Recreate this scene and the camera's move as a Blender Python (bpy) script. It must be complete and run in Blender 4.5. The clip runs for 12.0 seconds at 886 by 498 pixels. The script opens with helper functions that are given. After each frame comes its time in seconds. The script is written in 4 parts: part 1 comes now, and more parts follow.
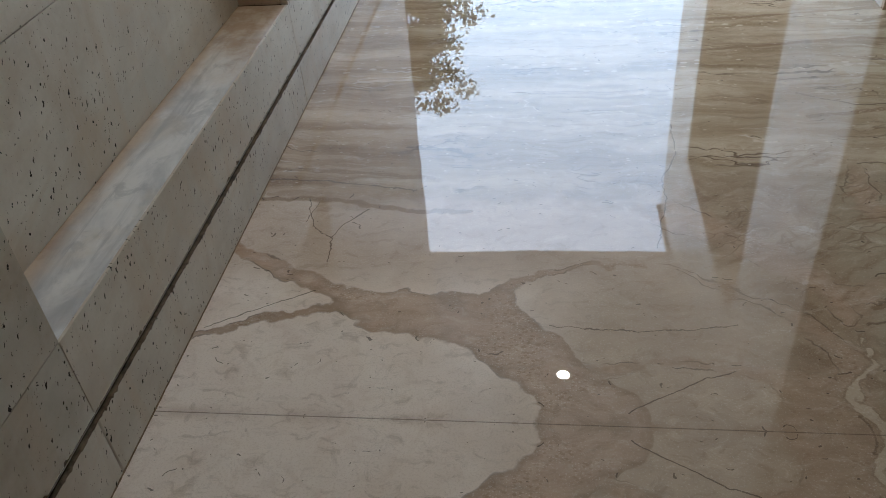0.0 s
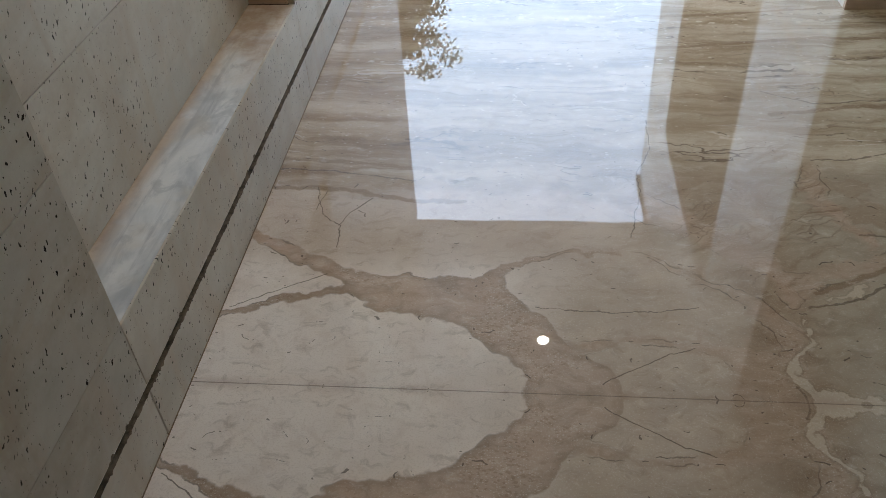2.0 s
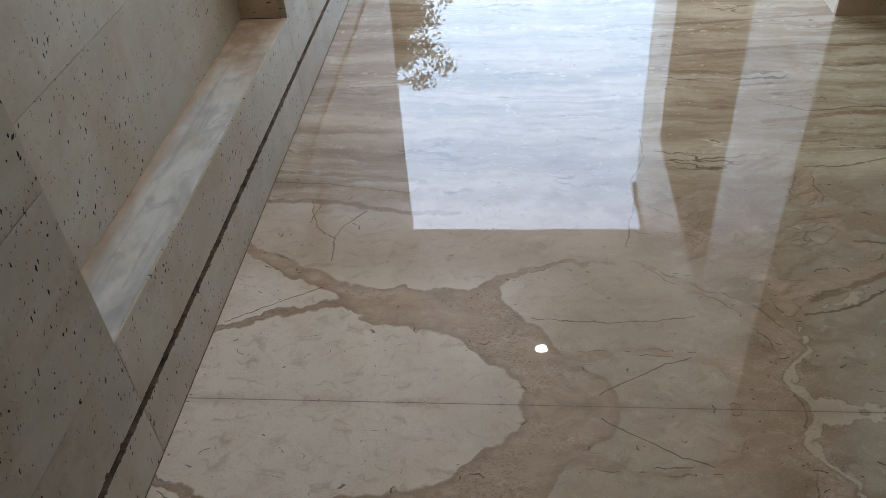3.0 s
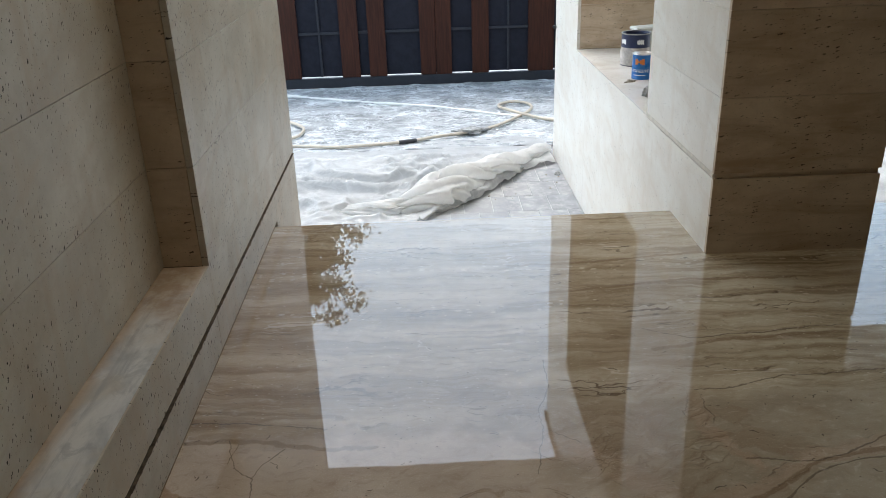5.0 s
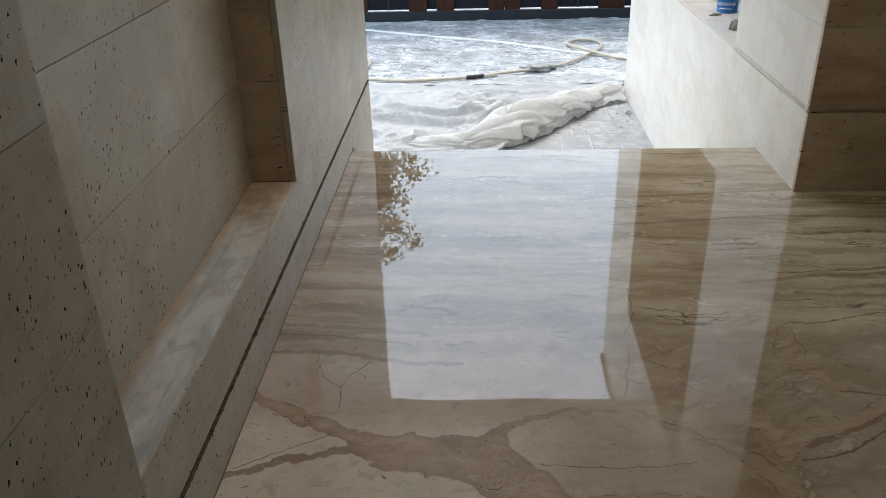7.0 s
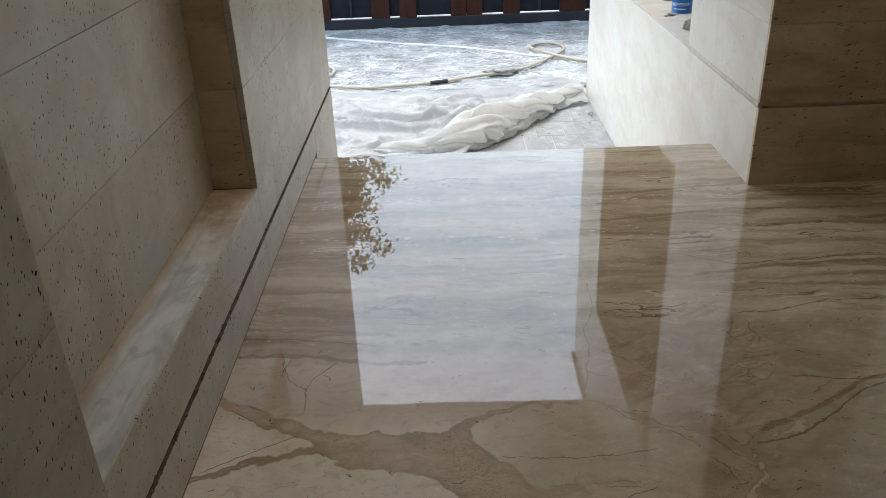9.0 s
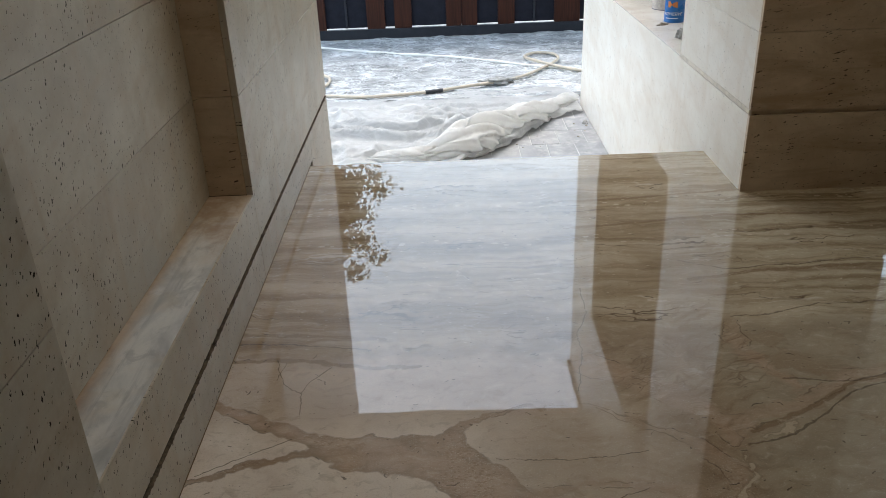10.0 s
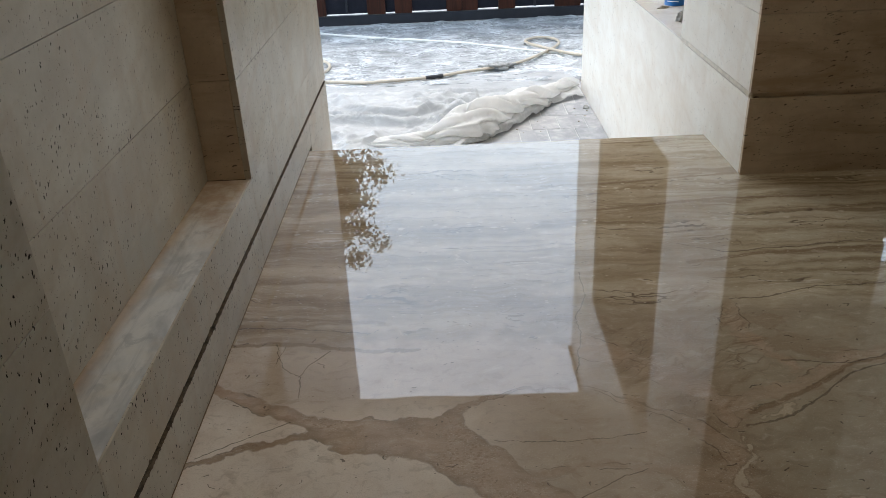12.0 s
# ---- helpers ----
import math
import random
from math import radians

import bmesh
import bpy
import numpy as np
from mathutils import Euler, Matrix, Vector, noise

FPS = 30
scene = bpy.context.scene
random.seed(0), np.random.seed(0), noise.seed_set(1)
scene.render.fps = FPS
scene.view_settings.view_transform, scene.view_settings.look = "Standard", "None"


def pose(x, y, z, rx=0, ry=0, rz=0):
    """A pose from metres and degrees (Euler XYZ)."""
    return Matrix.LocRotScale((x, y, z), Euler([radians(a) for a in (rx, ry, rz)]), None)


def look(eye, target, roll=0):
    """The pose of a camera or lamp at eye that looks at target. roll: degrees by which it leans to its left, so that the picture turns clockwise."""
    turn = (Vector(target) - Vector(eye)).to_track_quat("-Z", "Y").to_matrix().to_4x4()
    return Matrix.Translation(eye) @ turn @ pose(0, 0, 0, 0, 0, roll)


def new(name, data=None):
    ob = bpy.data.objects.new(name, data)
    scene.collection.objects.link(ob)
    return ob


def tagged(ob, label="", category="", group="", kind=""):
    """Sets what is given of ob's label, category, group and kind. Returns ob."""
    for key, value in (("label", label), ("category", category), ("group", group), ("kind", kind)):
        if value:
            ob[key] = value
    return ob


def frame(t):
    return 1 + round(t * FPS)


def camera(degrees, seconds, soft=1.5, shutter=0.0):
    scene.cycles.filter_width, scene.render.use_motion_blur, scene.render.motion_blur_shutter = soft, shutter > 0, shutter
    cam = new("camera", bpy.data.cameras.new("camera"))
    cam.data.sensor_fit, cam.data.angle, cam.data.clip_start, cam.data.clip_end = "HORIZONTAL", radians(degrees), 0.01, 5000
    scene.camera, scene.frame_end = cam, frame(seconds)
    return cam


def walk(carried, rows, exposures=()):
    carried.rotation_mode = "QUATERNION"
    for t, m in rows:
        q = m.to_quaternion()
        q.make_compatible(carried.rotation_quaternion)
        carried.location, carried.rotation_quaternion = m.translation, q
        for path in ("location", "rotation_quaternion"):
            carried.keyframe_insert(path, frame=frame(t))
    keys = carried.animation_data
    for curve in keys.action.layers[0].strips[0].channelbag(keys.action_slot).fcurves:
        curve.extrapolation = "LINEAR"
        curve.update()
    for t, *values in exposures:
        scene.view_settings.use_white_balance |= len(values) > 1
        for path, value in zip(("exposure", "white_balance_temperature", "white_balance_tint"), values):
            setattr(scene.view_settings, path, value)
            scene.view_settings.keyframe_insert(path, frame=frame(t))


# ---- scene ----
cam = camera(57.6, 12.0, soft=0.65)
PATH = [
    (0, (0.12, 0.562, 1.038), (-0.131, 2.13, -0.179), -5.2),
    (0.5, (0.119, 0.469, 1.187), (-0.117, 1.97, -0.113), -4.3),
    (1, (0.119, 0.439, 1.209), (-0.032, 1.963, -0.079), -3.3),
    (1.5, (0.111, 0.434, 1.213), (-0.066, 1.967, -0.059), -3.8),
    (2, (0.104, 0.437, 1.211), (-0.097, 1.95, -0.082), -3.9),
    (2.5, (0.101, 0.44, 1.208), (-0.115, 1.935, -0.103), -4.7),
    (3, (0.11, 0.444, 1.214), (-0.085, 1.971, -0.062), -4.5),
    (3.5, (0.131, 0.461, 1.253), (0.044, 2.123, 0.143), -3.4),
    (3.7, (0.136, 0.459, 1.268), (0.092, 2.176, 0.243), -2.5),
    (5.3, (0.088, 0.323, 1.277), (0.123, 2.157, 0.48), -2.0),
    (5.5, (0.057, 0.311, 1.262), (0.022, 2.12, 0.411), -2.0),
    (6, (0.013, 0.325, 1.235), (-0.08, 2.118, 0.352), -1.8),
    (6.5, (0.003, 0.339, 1.223), (-0.091, 2.112, 0.302), -1.6),
    (8.3, (0.022, 0.312, 1.206), (-0.053, 2.09, 0.297), -2.4),
    (8.5, (0.027, 0.312, 1.209), (-0.033, 2.092, 0.299), -2.5),
    (9, (0.038, 0.3, 1.213), (0.011, 2.083, 0.306), -2.4),
    (9.5, (0.041, 0.288, 1.208), (0.023, 2.074, 0.307), -2.5),
    (10, (0.044, 0.276, 1.21), (0.027, 2.07, 0.325), -2.4),
    (10.5, (0.057, 0.27, 1.21), (0.054, 2.064, 0.327), -2.9),
    (11, (0.062, 0.27, 1.207), (0.053, 2.055, 0.306), -3.0),
    (11.5, (0.059, 0.269, 1.203), (0.049, 2.055, 0.302), -2.8),
    (12, (0.053, 0.273, 1.2), (0.03, 2.052, 0.287), -2.7),
]
EXPOSURES = [(0, 1.96, 5900, 6), (0.8, 2.15, 5850, 6), (2.9, 2.15, 5850, 6), (3.5, 1.78, 5850, 6), (3.7, 1.72, 5950, 6), (5.3, 1.48, 6500, 6), (12.0, 1.5, 6600, 7)]
walk(cam, [(t, look(eye, target, roll)) for t, eye, target, roll in PATH], EXPOSURES)

SKY, SUN, JOINT_Y, MARBLE_IOR = 0.218, 0.62, 1.435, 1.59
# matrix, dark matrix, clast, pale clast, speck, seam, shell, grey-brown vein
MARBLE = [(0.565, 0.425, 0.325), (0.475, 0.345, 0.25), (0.76, 0.645, 0.55), (0.86, 0.765, 0.68), (0.78, 0.70, 0.60), (0.055, 0.038, 0.026), (0.64, 0.55, 0.43), (0.27, 0.205, 0.15), (0.265, 0.196, 0.118), (0.375, 0.302, 0.200), (0.485, 0.398, 0.278)]

# ---- world, sun, exposure ----
world = bpy.data.worlds.new("sky")
scene.world = world
world.use_nodes = True
_wt = world.node_tree
_wt.nodes.clear()
_sky = _wt.nodes.new("ShaderNodeTexSky")
_sky.sky_type = "NISHITA"
_sky.sun_disc = False
_sky.sun_elevation, _sky.sun_rotation = radians(65), radians(-19)
_sky.air_density, _sky.dust_density, _sky.ozone_density = 1.0, 1.7, 0.4
_bg = _wt.nodes.new("ShaderNodeBackground")
_bg.inputs["Strength"].default_value = SKY
_wo = _wt.nodes.new("ShaderNodeOutputWorld")
_haze = _wt.nodes.new("ShaderNodeHueSaturation")
_haze.inputs["Hue"].default_value, _haze.inputs["Saturation"].default_value = 0.488, 0.74
_wt.links.new(_sky.outputs[0], _haze.inputs["Color"])
_wt.links.new(_haze.outputs[0], _bg.inputs[0])
_wt.links.new(_bg.outputs[0], _wo.inputs[0])

_sun = bpy.data.lights.new("sun", "SUN")
_sun.energy, _sun.angle, _sun.color = SUN, radians(25), (1.0, 0.97, 0.93)
sun = new("sun", _sun)
sun.matrix_world = look((-2.4, 14.0, 21.57), (0.9, 4.5, 0.0))


# ---- node helpers ----
class Net:
    """A material's node tree with short calls that return sockets."""

    def __init__(self, name, tree=None):
        self.t = tree
        if tree:
            return
        self.mat = bpy.data.materials.new(name)
        self.mat.use_nodes = True
        self.t = self.mat.node_tree
        self.t.nodes.clear()
        self.out = self.t.nodes.new("ShaderNodeOutputMaterial")
        self.bsdf = self.t.nodes.new("ShaderNodeBsdfPrincipled")
        self.t.links.new(self.bsdf.outputs[0], self.out.inputs[0])

    def put(self, socket, v):
        if isinstance(v, bpy.types.NodeSocket):
            self.t.links.new(v, socket)
        elif isinstance(v, tuple) and len(v) == 3 and socket.type == "RGBA":
            socket.default_value = (*v, 1)
        else:
            socket.default_value = v

    def coord(self, random_shift=0.0):
        n = self.t.nodes.new("ShaderNodeTexCoord").outputs["Object"]
        if random_shift:
            r = self.t.nodes.new("ShaderNodeObjectInfo").outputs["Random"]
            s = self.vec("SCALE", (3.7, 5.1, 2.3), scale=self.math("MULTIPLY", r, random_shift))
            n = self.vec("ADD", n, s)
        return n

    def rand(self):
        return self.t.nodes.new("ShaderNodeObjectInfo").outputs["Random"]

    def math(self, op, a, b=0.0, c=0.0, clamp=False):
        n = self.t.nodes.new("ShaderNodeMath")
        n.operation, n.use_clamp = op, clamp
        for s, v in zip(n.inputs, (a, b, c)):
            self.put(s, v)
        return n.outputs[0]

    def vec(self, op, a, b=(0, 0, 0), c=(0, 0, 0), scale=None):
        n = self.t.nodes.new("ShaderNodeVectorMath")
        n.operation = op
        self.put(n.inputs[0], a)
        self.put(n.inputs[1], b)
        if op == "MULTIPLY_ADD":
            self.put(n.inputs[2], c)
        if scale is not None:
            self.put(n.inputs["Scale"], scale)
        return n.outputs["Value"] if op in ("LENGTH", "DOT_PRODUCT", "DISTANCE") else n.outputs[0]

    def xyz(self, v):
        n = self.t.nodes.new("ShaderNodeSeparateXYZ")
        self.put(n.inputs[0], v)
        return n.outputs

    def red(self, v):
        n = self.t.nodes.new("ShaderNodeSeparateColor")
        self.put(n.inputs[0], v)
        return n.outputs[0]

    def join(self, x, y, z):
        n = self.t.nodes.new("ShaderNodeCombineXYZ")
        for s, v in zip(n.inputs, (x, y, z)):
            self.put(s, v)
        return n.outputs[0]

    def noise(self, v, scale, detail=3.0, rough=0.5, warp=0.0, colour=False):
        n = self.t.nodes.new("ShaderNodeTexNoise")
        self.put(n.inputs["Vector"], v)
        for k, x in (("Scale", scale), ("Detail", detail), ("Roughness", rough), ("Distortion", warp)):
            self.put(n.inputs[k], x)
        return n.outputs["Color" if colour else "Fac"]

    def voronoi(self, v, scale, feature="F1"):
        n = self.t.nodes.new("ShaderNodeTexVoronoi")
        n.voronoi_dimensions = "2D"
        n.feature = feature
        self.put(n.inputs["Vector"], v)
        n.inputs["Scale"].default_value = scale
        return n.outputs

    def step(self, v, lo, hi, a=0.0, b=1.0):
        n = self.t.nodes.new("ShaderNodeMapRange")
        n.interpolation_type = "SMOOTHSTEP"
        for s, x in zip(n.inputs, (v, lo, hi, a, b)):
            self.put(s, x)
        return n.outputs[0]

    def mix(self, f, a, b, kind="MIX"):
        n = self.t.nodes.new("ShaderNodeMix")
        n.data_type, n.blend_type = "RGBA", kind
        self.put(n.inputs[0], f)
        self.put(n.inputs[6], a)
        self.put(n.inputs[7], b)
        return n.outputs[2]

    def bump(self, height, strength=0.3, distance=0.01):
        n = self.t.nodes.new("ShaderNodeBump")
        n.inputs["Strength"].default_value, n.inputs["Distance"].default_value = strength, distance
        self.put(n.inputs["Height"], height)
        self.put(self.bsdf.inputs["Normal"], n.outputs[0])

    def set(self, **kw):
        for k, v in kw.items():
            self.put(self.bsdf.inputs[k.replace("_", " ")], v)
        return self.mat


def simple(name, colour, rough=0.6, metal=0.0, spread=0.25, scale=12.0, bump=0.0, fine=120.0, ior=1.45):
    """A plain surface with blotches and grain."""
    n = Net(name)
    p = n.coord(1.0)
    a = n.noise(p, scale, 4.0, 0.6)
    b = n.noise(p, fine, 2.0, 0.6)
    k = n.math("ADD", n.math("MULTIPLY", a, 0.7), n.math("MULTIPLY", b, 0.3))
    lo = tuple(c * (1 - spread) for c in colour)
    hi = tuple(min(1.0, c * (1 + spread)) for c in colour)
    n.set(Base_Color=n.mix(n.step(k, 0.3, 0.7), lo, hi), Metallic=metal,
          Roughness=n.math("ADD", n.math("MULTIPLY", a, 0.25), rough - 0.12), IOR=ior)
    if bump:
        n.bump(k, bump, 0.004)
    return n.mat


# ---- materials ----
def travertine(name="travertine", lo=(0.50, 0.45, 0.37), hi=(0.62, 0.57, 0.485), rust=(0.51, 0.40, 0.285), rough=0.38, pits=0.82, bed=(1.0, 1.0, 0.65), rusty=0.62, face="x", soil=0.34):
    """Honed cream travertine: soft clouds, brown streaks along the bed and small open pits."""
    n = Net(name)
    p = n.coord(1.0)
    lie = tuple(1.0 if b < 1 else 5.0 for b in bed)
    cloud = n.noise(n.vec("MULTIPLY", p, (1.5, 1.5, 3.2)), 1.6, 4.0, 0.55, 0.6)
    streak = n.noise(n.vec("MULTIPLY", p, lie), 1.5, 6.0, 0.64, 0.7)
    grain = n.noise(p, 180.0, 2.0, 0.6)
    mottle = n.noise(p, 14.0, 4.0, 0.65)
    c = n.mix(n.step(cloud, 0.32, 0.68), lo, hi)
    c = n.mix(n.math("MULTIPLY", n.step(streak, 0.48, 0.70), rusty), c, rust)
    c = n.mix(n.math("MULTIPLY", n.step(mottle, 0.5, 0.8), 0.35), c, rust)
    px, py, pz = n.xyz(p)
    lean = n.noise(n.join(px, n.math("ADD", n.math("MULTIPLY", py, 0.8), n.math("MULTIPLY", pz, 1.4)), n.math("SUBTRACT", n.math("MULTIPLY", pz, 5.0), n.math("MULTIPLY", py, 1.6))), 2.4, 5.0, 0.62, 0.5)
    c = n.mix(n.step(lean, 0.50, 0.66, 0.0, 0.42), c, rust)
    c = n.mix(n.step(lean, 0.46, 0.32, 0.0, 0.30), c, hi)
    c = n.mix(n.math("MULTIPLY", grain, 0.25), c, (0.40, 0.37, 0.30))
    shift = n.math("ADD", n.math("MULTIPLY", n.noise(p, 40.0, 2.0, 0.5), 0.012), n.math("MULTIPLY", n.noise(p, 190.0, 2.0, 0.6), 0.010))
    x, y, z = n.xyz(n.vec("ADD", n.vec("MULTIPLY", p, bed), n.join(shift, shift, shift)))
    q = n.join(*{"x": (y, z, 0.0), "y": (x, z, 0.0), "z": (x, y, 0.0)}[face])
    region = n.step(n.noise(p, 3.6, 3.0, 0.6), 0.36, 0.60, 0.42, 1.0)
    pit = None
    for scale, least, size in ((13.0, 0.74, 0.20), (34.0, 0.74, 0.42), (80.0, 0.68, 0.75), (170.0, 0.80, 1.2)):
        v = n.voronoi(q, scale)
        r = n.math("MULTIPLY", n.math("MULTIPLY", n.math("SUBTRACT", n.red(v["Color"]), least), size * pits), region)
        one = n.math("LESS_THAN", v["Distance"], r)
        pit = one if pit is None else n.math("MAXIMUM", pit, one)
    stain = n.noise(p, 4.5, 5.0, 0.7)
    c = n.mix(n.math("MULTIPLY", n.step(stain, 0.42, 0.70), soil), c, tuple(v * k for v, k in zip(lo, (0.66, 0.56, 0.44))))
    c = n.mix(n.math("MULTIPLY", n.step(n.noise(p, 55.0, 3.0, 0.7), 0.48, 0.75), 0.14), c, tuple(v * 0.66 for v in lo))
    c = n.mix(pit, c, (0.016, 0.013, 0.010))
    n.set(Base_Color=c, Roughness=n.math("ADD", rough, n.math("MULTIPLY", pit, 0.5)))
    n.bump(n.math("SUBTRACT", n.math("MULTIPLY", grain, 0.06), pit), 0.5, 0.004)
    return n.mat


def band_group():
    """Node group: the lesser of a given distance and that to one tapering stretch of a band."""
    t = bpy.data.node_groups.new("band", "ShaderNodeTree")
    for name, kind in (("At", "Vector"), ("Start", "Vector"), ("Along", "Vector"), ("Run", "Vector"), ("Half", "Float"), ("Growth", "Float"), ("Other", "Float")):
        t.interface.new_socket(name, in_out="INPUT", socket_type="NodeSocket" + kind)
    t.interface.new_socket("Least", in_out="OUTPUT", socket_type="NodeSocketFloat")
    n = Net("band", t)
    at, start, along, run, half, growth, other = t.nodes.new("NodeGroupInput").outputs[:7]
    rel = n.vec("SUBTRACT", at, start)
    k = n.math("MINIMUM", n.math("MAXIMUM", n.vec("DOT_PRODUCT", rel, along), 0.0), 1.0)
    d = n.vec("LENGTH", n.vec("SUBTRACT", rel, n.vec("SCALE", run, scale=k)))
    d = n.math("SUBTRACT", d, n.math("MULTIPLY_ADD", k, growth, half))
    t.links.new(n.math("MINIMUM", d, other), t.nodes.new("NodeGroupOutput").inputs[0])
    return t


BAND = band_group()


def marble():
    """Polished brown breccia marble, book-matched over the slab joint, laid as a gleaming floor."""
    n = Net("polished_marble")
    p = n.coord()
    x, y, z = n.xyz(p)
    ym = n.math("ABSOLUTE", n.math("SUBTRACT", y, JOINT_Y))
    flat = n.join(x, ym, 0.0)
    flat2 = n.join(n.math("ADD", ym, 3.3), x, 5.0)
    w1 = n.vec("SUBTRACT", n.join(n.noise(flat, 5.0, 3.0, 0.55), n.noise(flat2, 5.0, 3.0, 0.55), 0.0), (0.5, 0.5, 0.0))
    w2 = n.vec("SUBTRACT", n.join(n.noise(flat, 17.0, 2.0, 0.5), n.noise(flat2, 17.0, 2.0, 0.5), 0.0), (0.5, 0.5, 0.0))
    w3 = n.math("SUBTRACT", n.noise(flat, 75.0, 3.0, 0.6), 0.5)
    uneven = n.math("ADD", n.noise(flat, 14.0, 2.0), 0.1)
    q = n.vec("ADD", n.vec("ADD", flat, n.vec("SCALE", w1, scale=0.05)), n.vec("SCALE", w2, scale=0.055))
    q = n.vec("MULTIPLY", n.vec("ADD", q, n.join(n.math("MULTIPLY", w3, 0.010), n.math("MULTIPLY", w3, -0.008), 0.0)), (1, 1, 0))

    def strokes(lines, at):
        """Signed distance to bands along chains of (x, distance from the joint, half width)."""
        best = 9.0
        for (ax, ay, ar), (bx, by, br) in [ab for points in lines for ab in zip(points, points[1:])]:
            ex, ey = bx - ax, by - ay
            l2 = ex * ex + ey * ey
            g = n.t.nodes.new("ShaderNodeGroup")
            g.node_tree = BAND
            for socket, v in zip(g.inputs, (at, (ax, ay, 0), (ex / l2, ey / l2, 0), (ex, ey, 0), ar, br - ar, best)):
                n.put(socket, v)
            best = g.outputs[0]
        return best

    # brown matrix between the pale clasts
    left = strokes([
        [(-0.57, 0.188, 0.008), (-0.42, 0.240, 0.011), (-0.33, 0.260, 0.012), (-0.25, 0.283, 0.018)],
        [(-0.57, 0.485, 0.012), (-0.47, 0.425, 0.018), (-0.38, 0.365, 0.022), (-0.29, 0.312, 0.024), (-0.19, 0.266, 0.056), (-0.09, 0.262, 0.064), (0.01, 0.240, 0.078), (0.08, 0.17, 0.070), (0.155, 0.085, 0.066), (0.20, 0.0, 0.100)],
        [(0.03, 0.29, 0.040), (0.062, 0.360, 0.010), (0.11, 0.388, 0.007), (0.20, 0.405, 0.004), (0.33, 0.410, 0.005)],
    ], q)
    right = strokes([
        [(0.17, 0.115, 0.03), (0.30, 0.138, 0.012), (0.40, 0.145, 0.010), (0.50, 0.135, 0.026), (0.565, 0.085, 0.050), (0.555, 0.0, 0.065)],
        [(0.33, 0.412, 0.006), (0.42, 0.385, 0.008), (0.50, 0.318, 0.010), (0.58, 0.262, 0.020), (0.640, 0.175, 0.026), (0.625, 0.06, 0.026)],
        [(0.38, 0.60, 0.045), (0.47, 0.53, 0.050), (0.56, 0.46, 0.050), (0.63, 0.37, 0.040), (0.675, 0.285, 0.022)],
        [(0.63, 0.36, 0.03), (0.72, 0.335, 0.022), (0.81, 0.370, 0.030), (0.90, 0.415, 0.020), (1.0, 0.48, 0.024), (1.14, 0.52, 0.03), (1.45, 0.56, 0.04)],
        [(0.83, 0.80, 0.016), (0.80, 0.69, 0.030), (0.82, 0.58, 0.022), (0.88, 0.475, 0.018)],
    ], q)
    near = n.math("MINIMUM", left, right)
    frayed = n.math("ADD", right, n.math("MULTIPLY", n.math("SUBTRACT", n.noise(n.vec("MULTIPLY", flat, (0.7, 1.5, 1.0)), 13.0, 5.0, 0.7, 0.6), 0.5), 0.11))
    clast = n.math("MINIMUM", n.step(left, -0.0035, 0.0035), n.step(frayed, -0.012, 0.012, 0.30, 1.0))
    rim = n.math("MULTIPLY", n.step(near, -0.022, -0.002), n.math("SUBTRACT", 1.0, clast))

    cloud = n.noise(flat, 4.5, 4.0, 0.6, 0.5)
    speck = n.noise(flat, 90.0, 3.0, 0.7)
    # dulls the stone to the right, partly standing in for weaker light there
    side = n.step(n.math("ADD", x, n.math("MULTIPLY", n.xyz(w1)[1], 0.3)), -0.02, 0.28)
    # matrix: sandy, smeared along the bed
    smear = n.noise(n.vec("ADD", n.vec("MULTIPLY", flat, (0.7, 2.6, 1.0)), n.vec("SCALE", w1, scale=0.5)), 9.0, 6.0, 0.68)
    matrix = n.mix(n.step(cloud, 0.32, 0.7), MARBLE[0], MARBLE[1])
    matrix = n.mix(n.step(smear, 0.46, 0.68, 0.0, 0.55), matrix, MARBLE[7])
    matrix = n.mix(n.step(smear, 0.46, 0.30, 0.0, 0.40), matrix, MARBLE[2])
    matrix = n.mix(n.math("MULTIPLY", side, 0.22), matrix, n.mix(n.step(cloud, 0.35, 0.65), MARBLE[8], MARBLE[9]))
    matrix = n.mix(n.math("MULTIPLY", rim, 0.40), matrix, MARBLE[7])
    sand = n.voronoi(n.vec("MULTIPLY", flat, (0.8, 1.2, 1.0)), 250.0)
    grains = n.math("LESS_THAN", sand["Distance"], n.math("MULTIPLY", n.math("SUBTRACT", n.red(sand["Color"]), 0.62), 0.95))
    sandy = n.step(n.noise(flat2, 6.0, 3.0), 0.44, 0.60)
    matrix = n.mix(n.math("MULTIPLY", grains, n.math("MULTIPLY", sandy, 0.5)), matrix, MARBLE[4])
    matrix = n.mix(n.math("MULTIPLY", n.math("MULTIPLY", n.step(n.red(sand["Color"]), 0.22, 0.10), sandy), 0.5), matrix, (0.26, 0.165, 0.10))
    matrix = n.mix(n.step(n.noise(flat2, 5.0, 4.0, 0.6), 0.54, 0.68, 0.0, 0.35), matrix, (0.56, 0.37, 0.25))
    # clasts: pale at the wall, duller and olive towards the dimmer room
    light = n.mix(n.step(cloud, 0.3, 0.7), MARBLE[2], MARBLE[3])
    light = n.mix(n.math("MULTIPLY", n.step(n.noise(flat, 11.0, 5.0, 0.65, 1.2), 0.52, 0.66), 0.22), light, MARBLE[0])
    light = n.mix(n.math("MULTIPLY", n.step(speck, 0.58, 0.72), 0.3), light, MARBLE[4])
    dull = n.mix(n.step(cloud, 0.3, 0.7), (0.30, 0.22, 0.14), (0.42, 0.325, 0.22))
